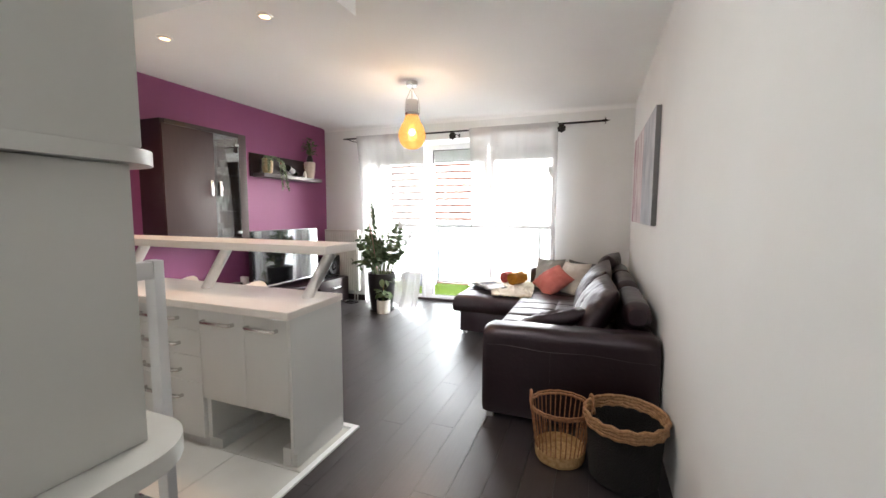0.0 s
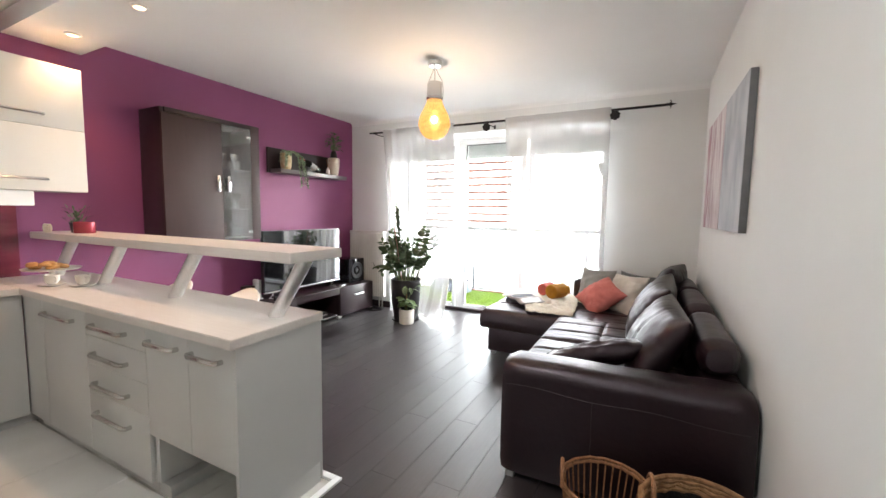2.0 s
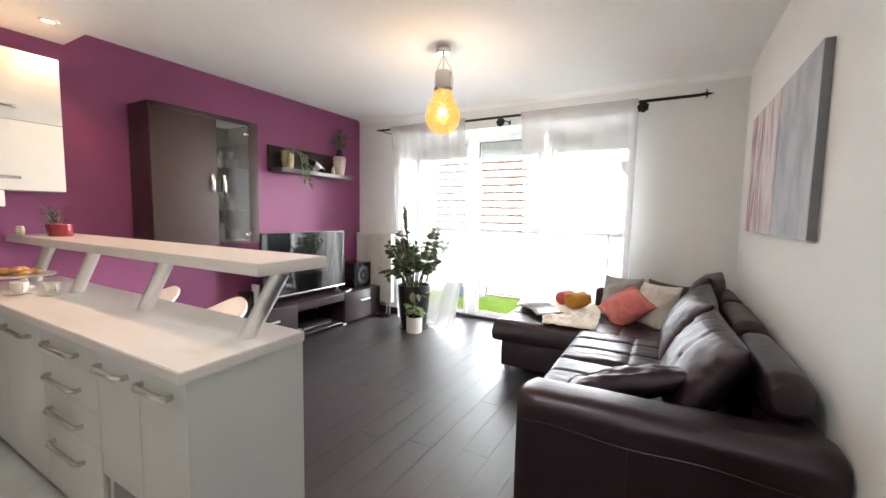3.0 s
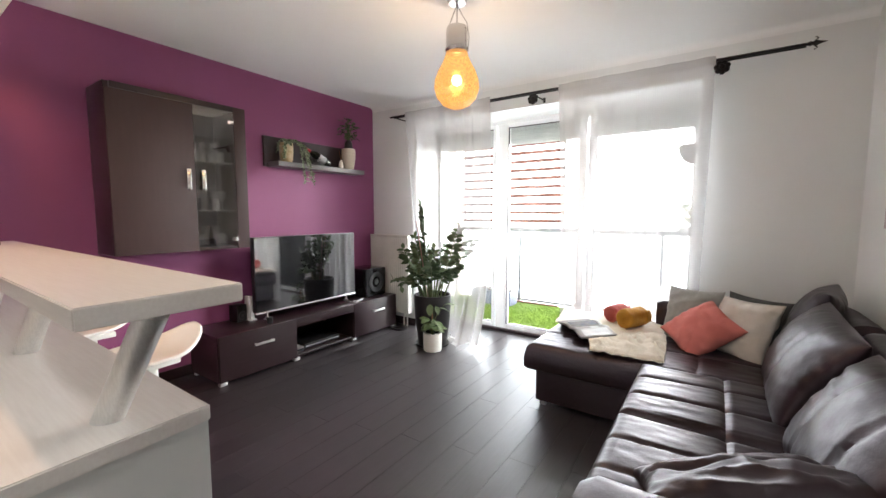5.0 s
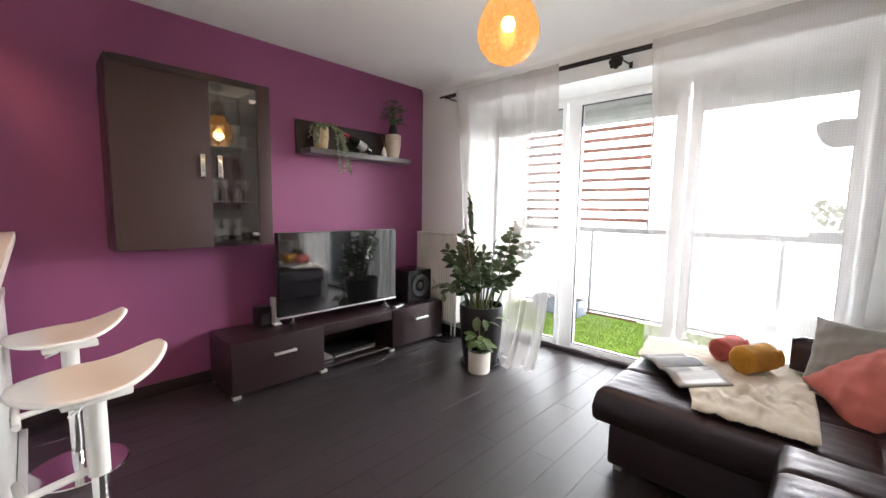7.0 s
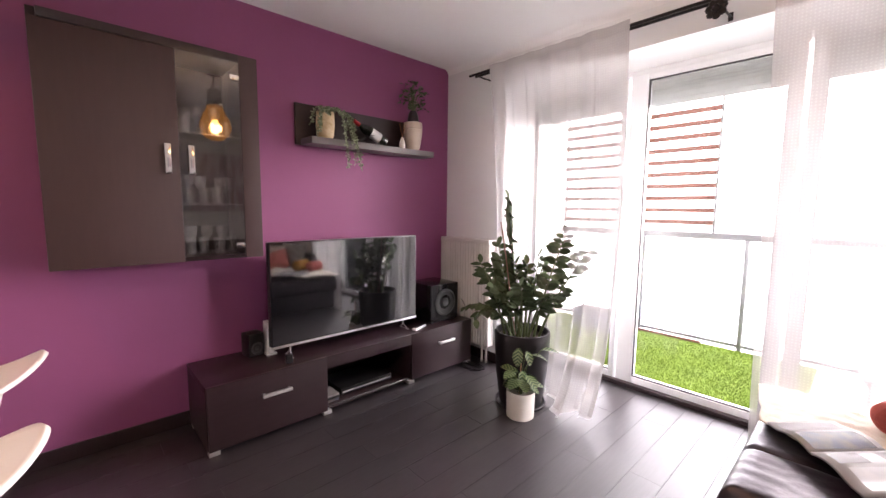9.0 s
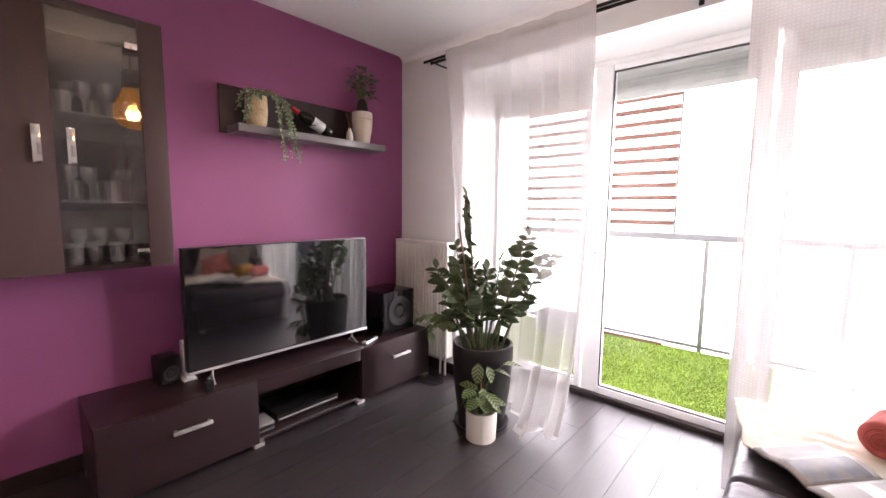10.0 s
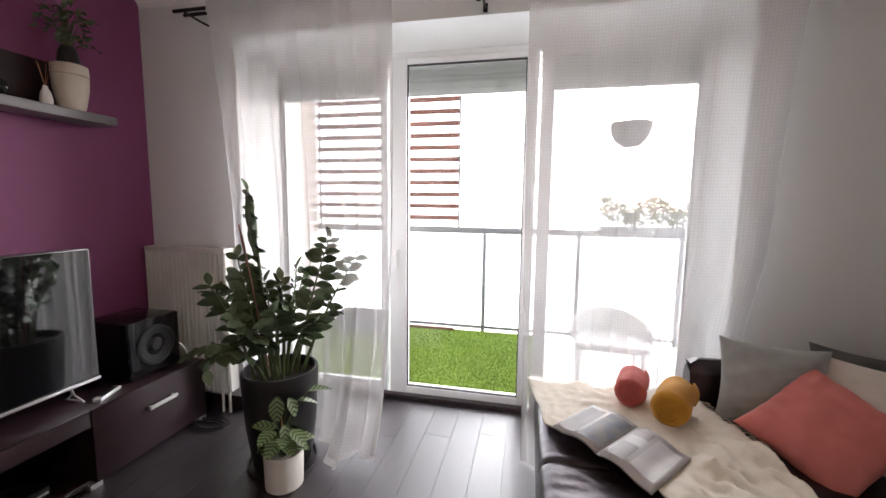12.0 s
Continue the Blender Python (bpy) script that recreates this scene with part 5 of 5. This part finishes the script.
mag = thing("magazine", (0, 0, 0), "open glossy magazine with pictures on the throw", "magazine")
SP0, SPV = Vector((-1.355, 4.785)), Vector((0.183, 0.214))
for s, wv, nm in ((1, Vector((-0.141, 0.157)), "left_page"), (-1, Vector((0.133, -0.160)), "right_page")):
    def page(u, v, lift=0.0, a=wv):
        p = SP0 + SPV * v + a * u
        return (p.x, p.y, 0.500 + lift + 0.020 * math.sin(math.pi * min(1, u * 1.3)) * (1 - 0.4 * u) - 0.006 * u)
    b = bmesh.new()
    sheet(b, page, 14, 4)
    pg = part(nm, b, PAPER, mag)
    thicken(pg, 0.010, -1.0)
    for u0, u1, v0, v1, mt in (((0.04, 0.50, 0.08, 0.92, PRINT_DARK), (0.58, 0.95, 0.08, 0.92, PRINT_GREY)) if s == 1 else ((0.10, 0.42, 0.10, 0.5, PRINT_GREY), (0.10, 0.42, 0.72, 0.92, PRINT_GREY), (0.5, 0.92, 0.15, 0.9, mat("print_pale", (0.60, 0.60, 0.60), 0.35, col2=(0.52, 0.53, 0.55), scale=18)))):
        b = bmesh.new()
        sheet(b, lambda u, v: page(u0 + (u1 - u0) * u, v0 + (v1 - v0) * v, 0.0012), 8, 2)
        part("picture", b, mt, pg)


def roll(name, label, front, back, r, m, seed):
    t = thing(name, (0, 0, 0), label, "blanket", "rolled blankets")
    a, c = Vector(front), Vector(back)
    d = (c - a).normalized()
    side = d.cross(Vector((0, 0, 1))).normalized()
    up = side.cross(d)
    rows = []
    for i in range(25):
        u = i / 24
        e = 1 - 0.25 * max(0, abs(2 * u - 1) - 0.88) / 0.12
        rows.append([a + (c - a) * u + (side * math.cos(q) + up * math.sin(q)) * r * e * (1 + 0.05 * noise.noise((u * 4, q * 1.3, seed)) + 0.03 * math.sin(3 * q + 9 * u)) for q in [2 * math.pi * k / 30 for k in range(30)]])
    b = skin(bmesh.new(), rows, closed=True, cap=True)
    part("roll", b, m, t)
    for end, s in ((a, -1), (c, 1)):
        b = bmesh.new()
        pts = []
        for k in range(60):
            q = k * 0.32
            rr = r * 0.80 * (1 - k / 62)
            pts.append(end + d * s * 0.004 + (side * math.cos(q) + up * math.sin(q)) * rr)
        tube(b, pts, 0.0032, 6)
        part("rolled_edge", b, m, t)
    b = bmesh.new()
    sheet(b, lambda u, v: tuple(c + d * (-0.05 + 0.05 * u) + (side * math.cos(-0.4 + 1.2 * v) + up * math.sin(-0.4 + 1.2 * v)) * (r * 1.005 + 0.002 * u)), 4, 8)
    thicken(part("loose_corner", b, m, t), 0.006)


roll("rolled_blanket", "mustard yellow fleece blanket rolled up on the throw", (-1.047, 5.06, 0.550), (-0.94, 5.26, 0.550), 0.072, MUSTARD, 3)
roll("rolled_blanket", "rose red fleece blanket rolled up on the throw", (-1.16, 5.19, 0.543), (-1.10, 5.38, 0.543), 0.065, ROSE, 8)

# ---- bar stools ----
def bar_stool(at, turn, label):
    s = thing("bar_stool", at, label, "bar stool", "white bar stools", turn)
    b = bmesh.new()

    def seat(u, v):
        a, c = 2 * u - 1, 2 * v - 1
        rr = math.sqrt(a * a + c * c) + 1e-6
        k = max(abs(a), abs(c)) / rr
        a, c = a * k, c * k
        x = a * 0.187 * (1 - 0.10 * c)
        y = c * 0.220
        z = 0.0 + 0.108 * max(0, c) ** 2 + 0.035 * max(0, -c) ** 2 + 0.025 * a * a * (1 - 0.5 * abs(c))
        return (x, y, z + 0.675)
    sheet(b, seat, 28, 28)
    sh = part("seat", b, STOOL, s, "white scooped seat shell")
    thicken(sh, 0.016, -1.0)
    part("seat_plate", boxed(-0.08, -0.10, 0.625, 0.08, 0.10, 0.655, 0.008), STOOL, s)
    b = bmesh.new()
    tube(b, [(0, 0, 0.635), (0, 0, 0.33)], 0.034, 20)
    part("sleeve", b, STOOL, s, "white gas-lift sleeve")
    b = bmesh.new()
    tube(b, [(0, 0, 0.34), (0, 0, 0.02)], 0.025, 18)
    part("column", b, CHROME, s, "chrome column")
    b = bmesh.new()
    lathe(b, [(0.001, 0.028), (0.05, 0.026), (0.10, 0.016), (0.195, 0.008), (0.20, 0.003), (0.195, 0.0), (0.001, 0.0)], 40)
    part("base", b, CHROME, s, "polished round base plate")
    b = bmesh.new()
    tube(b, [(0.0, 0.03, 0.36), (0.0, -0.20, 0.335), (0.01, -0.21, 0.333)], 0.014, 10)
    tube(b, [(-0.12, -0.20, 0.335), (0.12, -0.20, 0.335)], 0.016, 10)
    part("footrest", b, STOOL, s, "white footrest bar")
    b = bmesh.new()
    tube(b, [(0.03, 0.0, 0.64), (0.10, -0.06, 0.63), (0.15, -0.09, 0.635)], 0.006, 8)
    part("lever", b, CHROME, s)
    return s


bar_stool((-2.645, 2.625, 0), 6, "white scooped bar stool with a chrome base beside the bar")
bar_stool((-3.39, 2.60, 0), 2, "white scooped bar stool with a chrome base near the purple wall")

# ---- pictures on the side wall ----
def canvas(y0, y1, mt, label):
    c = thing("canvas_picture", (0, 0, 0), label, "picture", "canvas set on the wall")
    part("stretcher", boxed(XR - 0.034, y0, 1.255, XR - 0.001, y1, 2.065, 0.002), mat("canvas_side", (0.20, 0.20, 0.21), 0.8, scale=20), c, "grey canvas edge")
    part("painting", boxed(XR - 0.0365, y0 + 0.001, 1.256, XR - 0.0342, y1 - 0.001, 2.064), mt, c)


def abstract(name, a, bcol, ccol, seed, streak=2.6):
    m = bpy.data.materials.new(name)
    m.use_nodes = True
    n, l = m.node_tree.nodes, m.node_tree.links
    p = n["Principled BSDF"]
    p.inputs["Roughness"].default_value = 0.8
    tc = n.new("ShaderNodeTexCoord")
    mp = n.new("ShaderNodeMapping")
    mp.inputs["Location"].default_value = (seed, seed, seed)
    mp.inputs["Scale"].default_value = (1, streak, 1.5)
    nz = n.new("ShaderNodeTexNoise")
    nz.inputs["Scale"].default_value = 2.2
    nz.inputs["Detail"].default_value = 6
    cr = n.new("ShaderNodeValToRGB")
    cr.color_ramp.elements[0].color, cr.color_ramp.elements[0].position = (*a, 1), 0.38
    cr.color_ramp.elements[1].color, cr.color_ramp.elements[1].position = (*ccol, 1), 0.64
    e = cr.color_ramp.elements.new(0.5)
    e.color = (*bcol, 1)
    l.new(tc.outputs["Object"], mp.inputs[0])
    l.new(mp.outputs[0], nz.inputs["Vector"])
    l.new(nz.outputs[0], cr.inputs[0])
    l.new(cr.outputs[0], p.inputs["Base Color"])
    return m


canvas(3.45, 4.13, abstract("grey_wash", (0.36, 0.38, 0.43), (0.44, 0.46, 0.50), (0.52, 0.53, 0.56), 3), "grey misty abstract canvas on the white wall")
canvas(4.145, 4.60, abstract("pink_wash", (0.47, 0.36, 0.39), (0.62, 0.53, 0.55), (0.72, 0.68, 0.68), 9, 6.5), "pale pink and grey abstract canvas")
canvas(4.615, 4.98, abstract("rose_wash", (0.38, 0.20, 0.23), (0.58, 0.49, 0.52), (0.70, 0.66, 0.68), 15, 7.5), "rose and grey abstract canvas")

# ---- baskets ----
wb = thing("wire_basket", (-0.27, 2.56, 0), "open wicker basket with rattan uprights and loop handles", "basket")
b = bmesh.new()
lathe(b, [(0.001, 0.004), (0.125, 0.004), (0.132, 0.02), (0.134, 0.07), (0.126, 0.072), (0.12, 0.02), (0.001, 0.018)], 36)
part("woven_bottom", b, mat("pale_weave", (0.55, 0.36, 0.17), 0.8, col2=(0.40, 0.23, 0.09), scale=50, bump=1.0, bscale=70), wb, "thick pale woven bottom")
for k in range(34):
    a = 2 * math.pi * k / 34
    b = bmesh.new()
    tube(b, [((0.128 + 0.035 * u) * math.cos(a + 0.02 * math.sin(5 * u)), (0.128 + 0.035 * u) * math.sin(a + 0.02 * math.sin(5 * u)), 0.05 + 0.26 * u) for u in (0, 0.3, 0.6, 1)], 0.0035, 6)
    part("upright", b, WICKER, wb)
for z, r, w in ((0.29, 0.160, 0.007), (0.305, 0.163, 0.006)):
    b = bmesh.new()
    tube(b, [(r * math.cos(2 * math.pi * k / 40), r * math.sin(2 * math.pi * k / 40), z + 0.002 * math.sin(k * 2.5)) for k in range(41)], w, 8, cap=False)
    part("rim", b, WICKER, wb)
for s in (0.2, math.pi + 0.2):
    b = bmesh.new()
    c, q = Vector((0.16 * math.cos(s), 0.16 * math.sin(s), 0.29)), Vector((-math.sin(s), math.cos(s), 0))
    tube(b, [c + q * 0.055 * math.cos(math.pi * k / 12) + Vector((0, 0, 0.075 * math.sin(math.pi * k / 12))) for k in range(13)], 0.008, 8)
    part("loop_handle", b, WICKER, wb)

gb = thing("dark_basket", (0.045, 2.50, 0), "large dark round basket with a pale braided rim", "basket")
b = bmesh.new()
lathe(b, [(0.001, 0.004), (0.15, 0.004), (0.165, 0.02), (0.182, 0.29), (0.176, 0.29), (0.158, 0.02), (0.001, 0.02)], 44)
part("body", b, mat("black_weave", (0.006, 0.005, 0.005), 0.85, scale=60, bump=1.0, bscale=120), gb, "near-black woven body")
for i in range(4):
    b = bmesh.new()
    z = 0.292 + i * 0.016
    r = 0.187 + 0.002 * i
    tube(b, [((r + 0.004 * math.sin(k * 1.57 + i * 1.57)) * math.cos(2 * math.pi * k / 64), (r + 0.004 * math.sin(k * 1.57 + i * 1.57)) * math.sin(2 * math.pi * k / 64), z + 0.003 * math.cos(k * 1.57)) for k in range(65)], 0.010, 8, cap=False)
    part("braid", b, WICKER_PALE, gb, "pale braided seagrass rim")

# ---- plants by the window ----
zz = thing("zz_plant", (-2.85, 5.15, 0), "tall glossy dark-green plant in a large black pot", "plant")
b = bmesh.new()
lathe(b, [(0.001, 0), (0.135, 0), (0.145, 0.02), (0.172, 0.22), (0.186, 0.42), (0.188, 0.50), (0.184, 0.515), (0.172, 0.515), (0.168, 0.47), (0.001, 0.46)], 44)
part("pot", b, BLACK_POT, zz, "large matt black pot")
b = bmesh.new()
lathe(b, [(0.001, 0.474), (0.10, 0.476), (0.167, 0.470)], 30)
part("soil", b, SOIL, zz)
b = bmesh.new()
lathe(b, [(0.001, 0.002), (0.17, 0.002), (0.175, 0.018), (0.165, 0.018), (0.16, 0.006), (0.136, 0.006)], 40)
part("saucer", b, BLACK_POT, zz)
ZL = [leafmesh("leaflet", 0.094, 0.056, 0.14), leafmesh("leaflet", 0.086, 0.054, 0.25), leafmesh("leaflet", 0.070, 0.038, 0.12)]
rg = random.Random(21)
# tips: across the window's diagonal, away from it, height, first leaf along the stem
TIPS = [(-0.12, 0.00, 1.41, 0.35), (0.29, 0.05, 1.17, 0.40), (0.44, 0.04, 1.06, 0.35), (0.10, 0.02, 1.02, 0.40), (0.00, -0.08, 0.98, 0.42), (-0.17, 0.06, 1.09, 0.40),
        (-0.30, -0.03, 0.98, 0.36), (-0.40, -0.05, 0.68, 0.34), (-0.34, -0.16, 0.62, 0.36), (0.24, -0.12, 0.80, 0.42), (-0.06, -0.20, 0.86, 0.40), (-0.16, -0.18, 0.74, 0.38),
        (0.17, 0.12, 0.99, 0.42), (0.12, -0.18, 0.76, 0.40), (-0.26, 0.14, 0.90, 0.38), (-0.22, -0.10, 0.84, 0.36), (0.04, 0.18, 0.92, 0.42), (-0.05, 0.05, 0.96, 0.45)]
for r_, d_, tz, first in TIPS:
    tx, ty = 0.69 * r_ - 0.72 * d_, 0.72 * r_ + 0.69 * d_
    base = Vector((tx * 0.25 + rg.uniform(-0.04, 0.04), ty * 0.25 + rg.uniform(-0.04, 0.04), 0.46))
    tip = Vector((tx, ty, tz))
    droop = max(0.0, 1.0 - tz) * 0.55
    mid = base.lerp(tip, 0.5) + Vector((-tx * 0.12 + rg.uniform(-0.03, 0.03), -ty * 0.12 + rg.uniform(-0.03, 0.03), 0.03 + droop))
    pts = [base * (1 - u) ** 2 + mid * 2 * u * (1 - u) + tip * u * u for u in [k / 12 for k in range(13)]]
    b = bmesh.new()
    tube(b, pts, [0.010 - 0.0075 * k / 12 for k in range(13)], 7)
    st = part("stem", b, STEM, zz)
    n = max(7, int((tip - base).length * 16))
    spin = rg.uniform(-1.3, 1.6)
    for k in range(n):
        u = first + (0.98 - first) * k / (n - 1) + rg.uniform(-0.012, 0.012)
        f = min(11.9, u * 12)
        q = pts[int(f)].lerp(pts[int(f) + 1], f - int(f))
        d = (pts[int(f) + 1] - pts[max(0, int(f) - 1)]).normalized()
        for sgn in (-1, 1):
            if rg.random() < 0.06:
                continue
            out = Vector((math.cos(spin), math.sin(spin), 0)) * sgn
            y = (out * rg.uniform(0.8, 1.0) + d * rg.uniform(0.15, 0.6) + Vector((0, 0, rg.uniform(-0.45, 0.1)))).normalized()
            z = (d.cross(out) * sgn + Vector((rg.uniform(-0.5, 0.5), rg.uniform(-0.6, 0.3), rg.uniform(-0.1, 0.8)))).normalized()
            z = (z - y * z.dot(y)).normalized()
            x = y.cross(z).normalized()
            z = x.cross(y)
            sc = rg.uniform(0.85, 1.12)
            m = Matrix((x * sc, y * sc, z * sc)).transposed().to_4x4()
            m.translation = q
            part("leaf", ZL[rg.randrange(2) if u < 0.88 else 2], LEAF, st, m=m)
    part("leaf", ZL[2], LEAF, st, m=Matrix.Translation(tip) @ pose(0, 0, 0, 70, 0, rg.uniform(0, 360)))
b = bmesh.new()
tx, ty = 0.69 * -0.12, 0.72 * -0.12
tube(b, [(tx * (0.82 + 0.18 * k / 10) + 0.004 * math.sin(k * 1.9), ty * (0.82 + 0.18 * k / 10), 1.10 + 0.034 * k) for k in range(11)],
     [0.006, 0.014, 0.019, 0.023, 0.021, 0.024, 0.021, 0.022, 0.017, 0.010, 0.002], 8)
part("folded_frond", b, LEAF, zz, "young folded leaf spike")
for x, y, z in ((-0.17, -0.05, 1.25), (-0.13, -0.08, 1.20), (-0.15, 0.02, 1.28)):
    b = bmesh.new()
    tube(b, [(x * 0.3, y * 0.3, 0.46), (x, y, z)], 0.0045, 6)
    part("stake", b, mat("cane_stake", (0.30, 0.16, 0.12), 0.6, scale=30), zz)

cal = thing("calathea", (-2.735, 4.99, 0), "small striped calathea in a white ceramic pot", "plant", turn=34)
b = bmesh.new()
lathe(b, [(0.001, 0), (0.082, 0), (0.088, 0.006), (0.092, 0.17), (0.090, 0.178), (0.082, 0.176), (0.080, 0.155), (0.001, 0.15)], 36)
part("pot", b, WHITE_POT, cal, "plain white ceramic pot")
STRIPE = bpy.data.materials.new("striped_leaf")
STRIPE.use_nodes = True
n_, l_ = STRIPE.node_tree.nodes, STRIPE.node_tree.links
p_ = n_["Principled BSDF"]
p_.inputs["Roughness"].default_value = 0.4
tc_, mp_, wv_, cr_ = n_.new("ShaderNodeTexCoord"), n_.new("ShaderNodeMapping"), n_.new("ShaderNodeTexWave"), n_.new("ShaderNodeValToRGB")
sx_, ab_, ma_, cb_ = n_.new("ShaderNodeSeparateXYZ"), n_.new("ShaderNodeMath"), n_.new("ShaderNodeMath"), n_.new("ShaderNodeCombineXYZ")
ab_.operation = 'ABSOLUTE'
ma_.operation = 'MULTIPLY_ADD'
ma_.inputs[1].default_value = -0.9
l_.new(tc_.outputs["Object"], sx_.inputs[0])
l_.new(sx_.outputs[0], ab_.inputs[0])
l_.new(ab_.outputs[0], ma_.inputs[0])
l_.new(sx_.outputs[1], ma_.inputs[2])
l_.new(ma_.outputs[0], cb_.inputs[0])
wv_.inputs["Scale"].default_value = 15
wv_.inputs["Distortion"].default_value = 0.6
l_.new(cb_.outputs[0], wv_.inputs["Vector"])
cr_.color_ramp.elements[0].color, cr_.color_ramp.elements[0].position = (0.030, 0.070, 0.022, 1), 0.40
cr_.color_ramp.elements[1].color, cr_.color_ramp.elements[1].position = (0.17, 0.22, 0.095, 1), 0.66
l_.new(wv_.outputs[0], cr_.inputs[0])
l_.new(cr_.outputs[0], p_.inputs["Base Color"])
CL = [leafmesh("calathea_leaf", 0.112, 0.070, 0.25, 8), leafmesh("calathea_leaf", 0.085, 0.056, 0.4, 8)]
for x, y, z, rx, rz, w in ((-0.02, -0.03, 0.46, -55, 175, 0), (0.07, -0.02, 0.42, -12, -75, 0), (0.12, 0.0, 0.45, 5, -80, 0), (0.03, -0.02, 0.44, -40, 215, 1)):
    b = bmesh.new()
    tube(b, [(0, 0, 0.16), (x * 0.3, y * 0.3, z * 0.75), (x, y, z)], 0.003, 6)
    st = part("stalk", b, STEM, cal)
    part("leaf", CL[w], STRIPE, st, m=pose(x, y, z, rx, 0, rz))
rg = random.Random(31)
for k in range(26):
    az = 360 * k / 26 + rg.uniform(-10, 10)
    r = rg.uniform(0.01, 0.07)
    z = rg.uniform(0.19, 0.31)
    p = Vector((-math.sin(radians(az)) * r, math.cos(radians(az)) * r, z))
    b = bmesh.new()
    tube(b, [(p.x * 0.3, p.y * 0.3, 0.15), (p.x * 0.5, p.y * 0.5, z * 0.8), p], 0.0025, 5)
    st = part("stalk", b, STEM, cal)
    part("leaf", CL[k % 2], STRIPE, st, m=pose(*p, rg.uniform(-45, 25), rg.uniform(-20, 20), az))
b = bmesh.new()
tube(b, [(-0.01, -0.02, 0.15), (0.0, -0.03, 0.40)], 0.004, 6)
part("stake", b, WICKER_PALE, cal, "thin wooden stake")

# ---- out of sight: fill lamps added in hall and kitchen to brighten the walls ----
def fill_lamp(at, watts, label):
    c = thing("added_fill_lamp", at, label, "lamp", "ceiling lamps")
    b = bmesh.new()
    lathe(b, [(0.001, -0.07), (0.10, -0.062), (0.15, -0.035), (0.16, 0.0)], 32)
    part("shade", b, glow("fill_shade", (0.98, 0.97, 0.94), watts / 14.0), c, "glowing white shade of the added fill lamp")
    b = bmesh.new()
    lathe(b, [(0.16, -0.012), (0.17, -0.010), (0.17, 0.0)], 32)
    part("ring", b, STEEL, c)


fill_lamp((-0.45, -0.95, H), 55, "unseen round fill lamp added in the hall")
fill_lamp((-1.15, 1.60, H), 55, "unseen round fill lamp added over the kitchen")

# ---- kitchen tiles and floor planks ----
TX, TY = 0.45, 0.45
x = -1.502
while x > XL:
    y = 2.384
    while y > 0.14:
        x0, y0 = max(XL, x - TX), max(0.14, y - TY)
        if x - x0 > 0.02 and y - y0 > 0.02:
            part("tile", boxed(x0 + 0.0015, y0 + 0.0015, -0.011, x - 0.0015, y - 0.0015, 0.0, 0.0012, 1), TILE, floor)
        y -= TY
    x -= TX

PW, PL = 0.159, 1.28
JX = -2.50
i0, i1 = math.floor((XL - JX) / PW), math.ceil((XR - JX) / PW)
for i in range(i0, i1):
    x0, x1 = max(XL, JX + i * PW), min(XR, JX + (i + 1) * PW)
    if x1 - x0 < 0.01:
        continue
    y = YB - ((i * 0.47) % 1.0) * PL
    while y < 5.975:
        top = 5.975 if (x0 > WX0 and x1 < WX1) else YW
        a, c = max(y, YB), min(y + PL, top)
        pieces = [(x0, x1, a, c)]
        if x1 <= -1.48:
            pieces = [(x0, x1, max(a, 2.40), c), (x0, x1, a, min(c, 0.02))]
        elif x0 < -1.48:
            pieces = [(x0, x1, max(a, 2.40), c), (-1.48, x1, a, min(c, 2.40)), (x0, -1.48, a, min(c, 0.02))]
        for px0, px1, py0, py1 in pieces:
            if py1 - py0 > 0.02 and px1 - px0 > 0.01:
                part("plank", boxed(px0 + 0.0010, py0 + 0.0007, -0.011, px1 - 0.0010, py1 - 0.0007, 0.0), LAMINATE, floor)
        y += PL
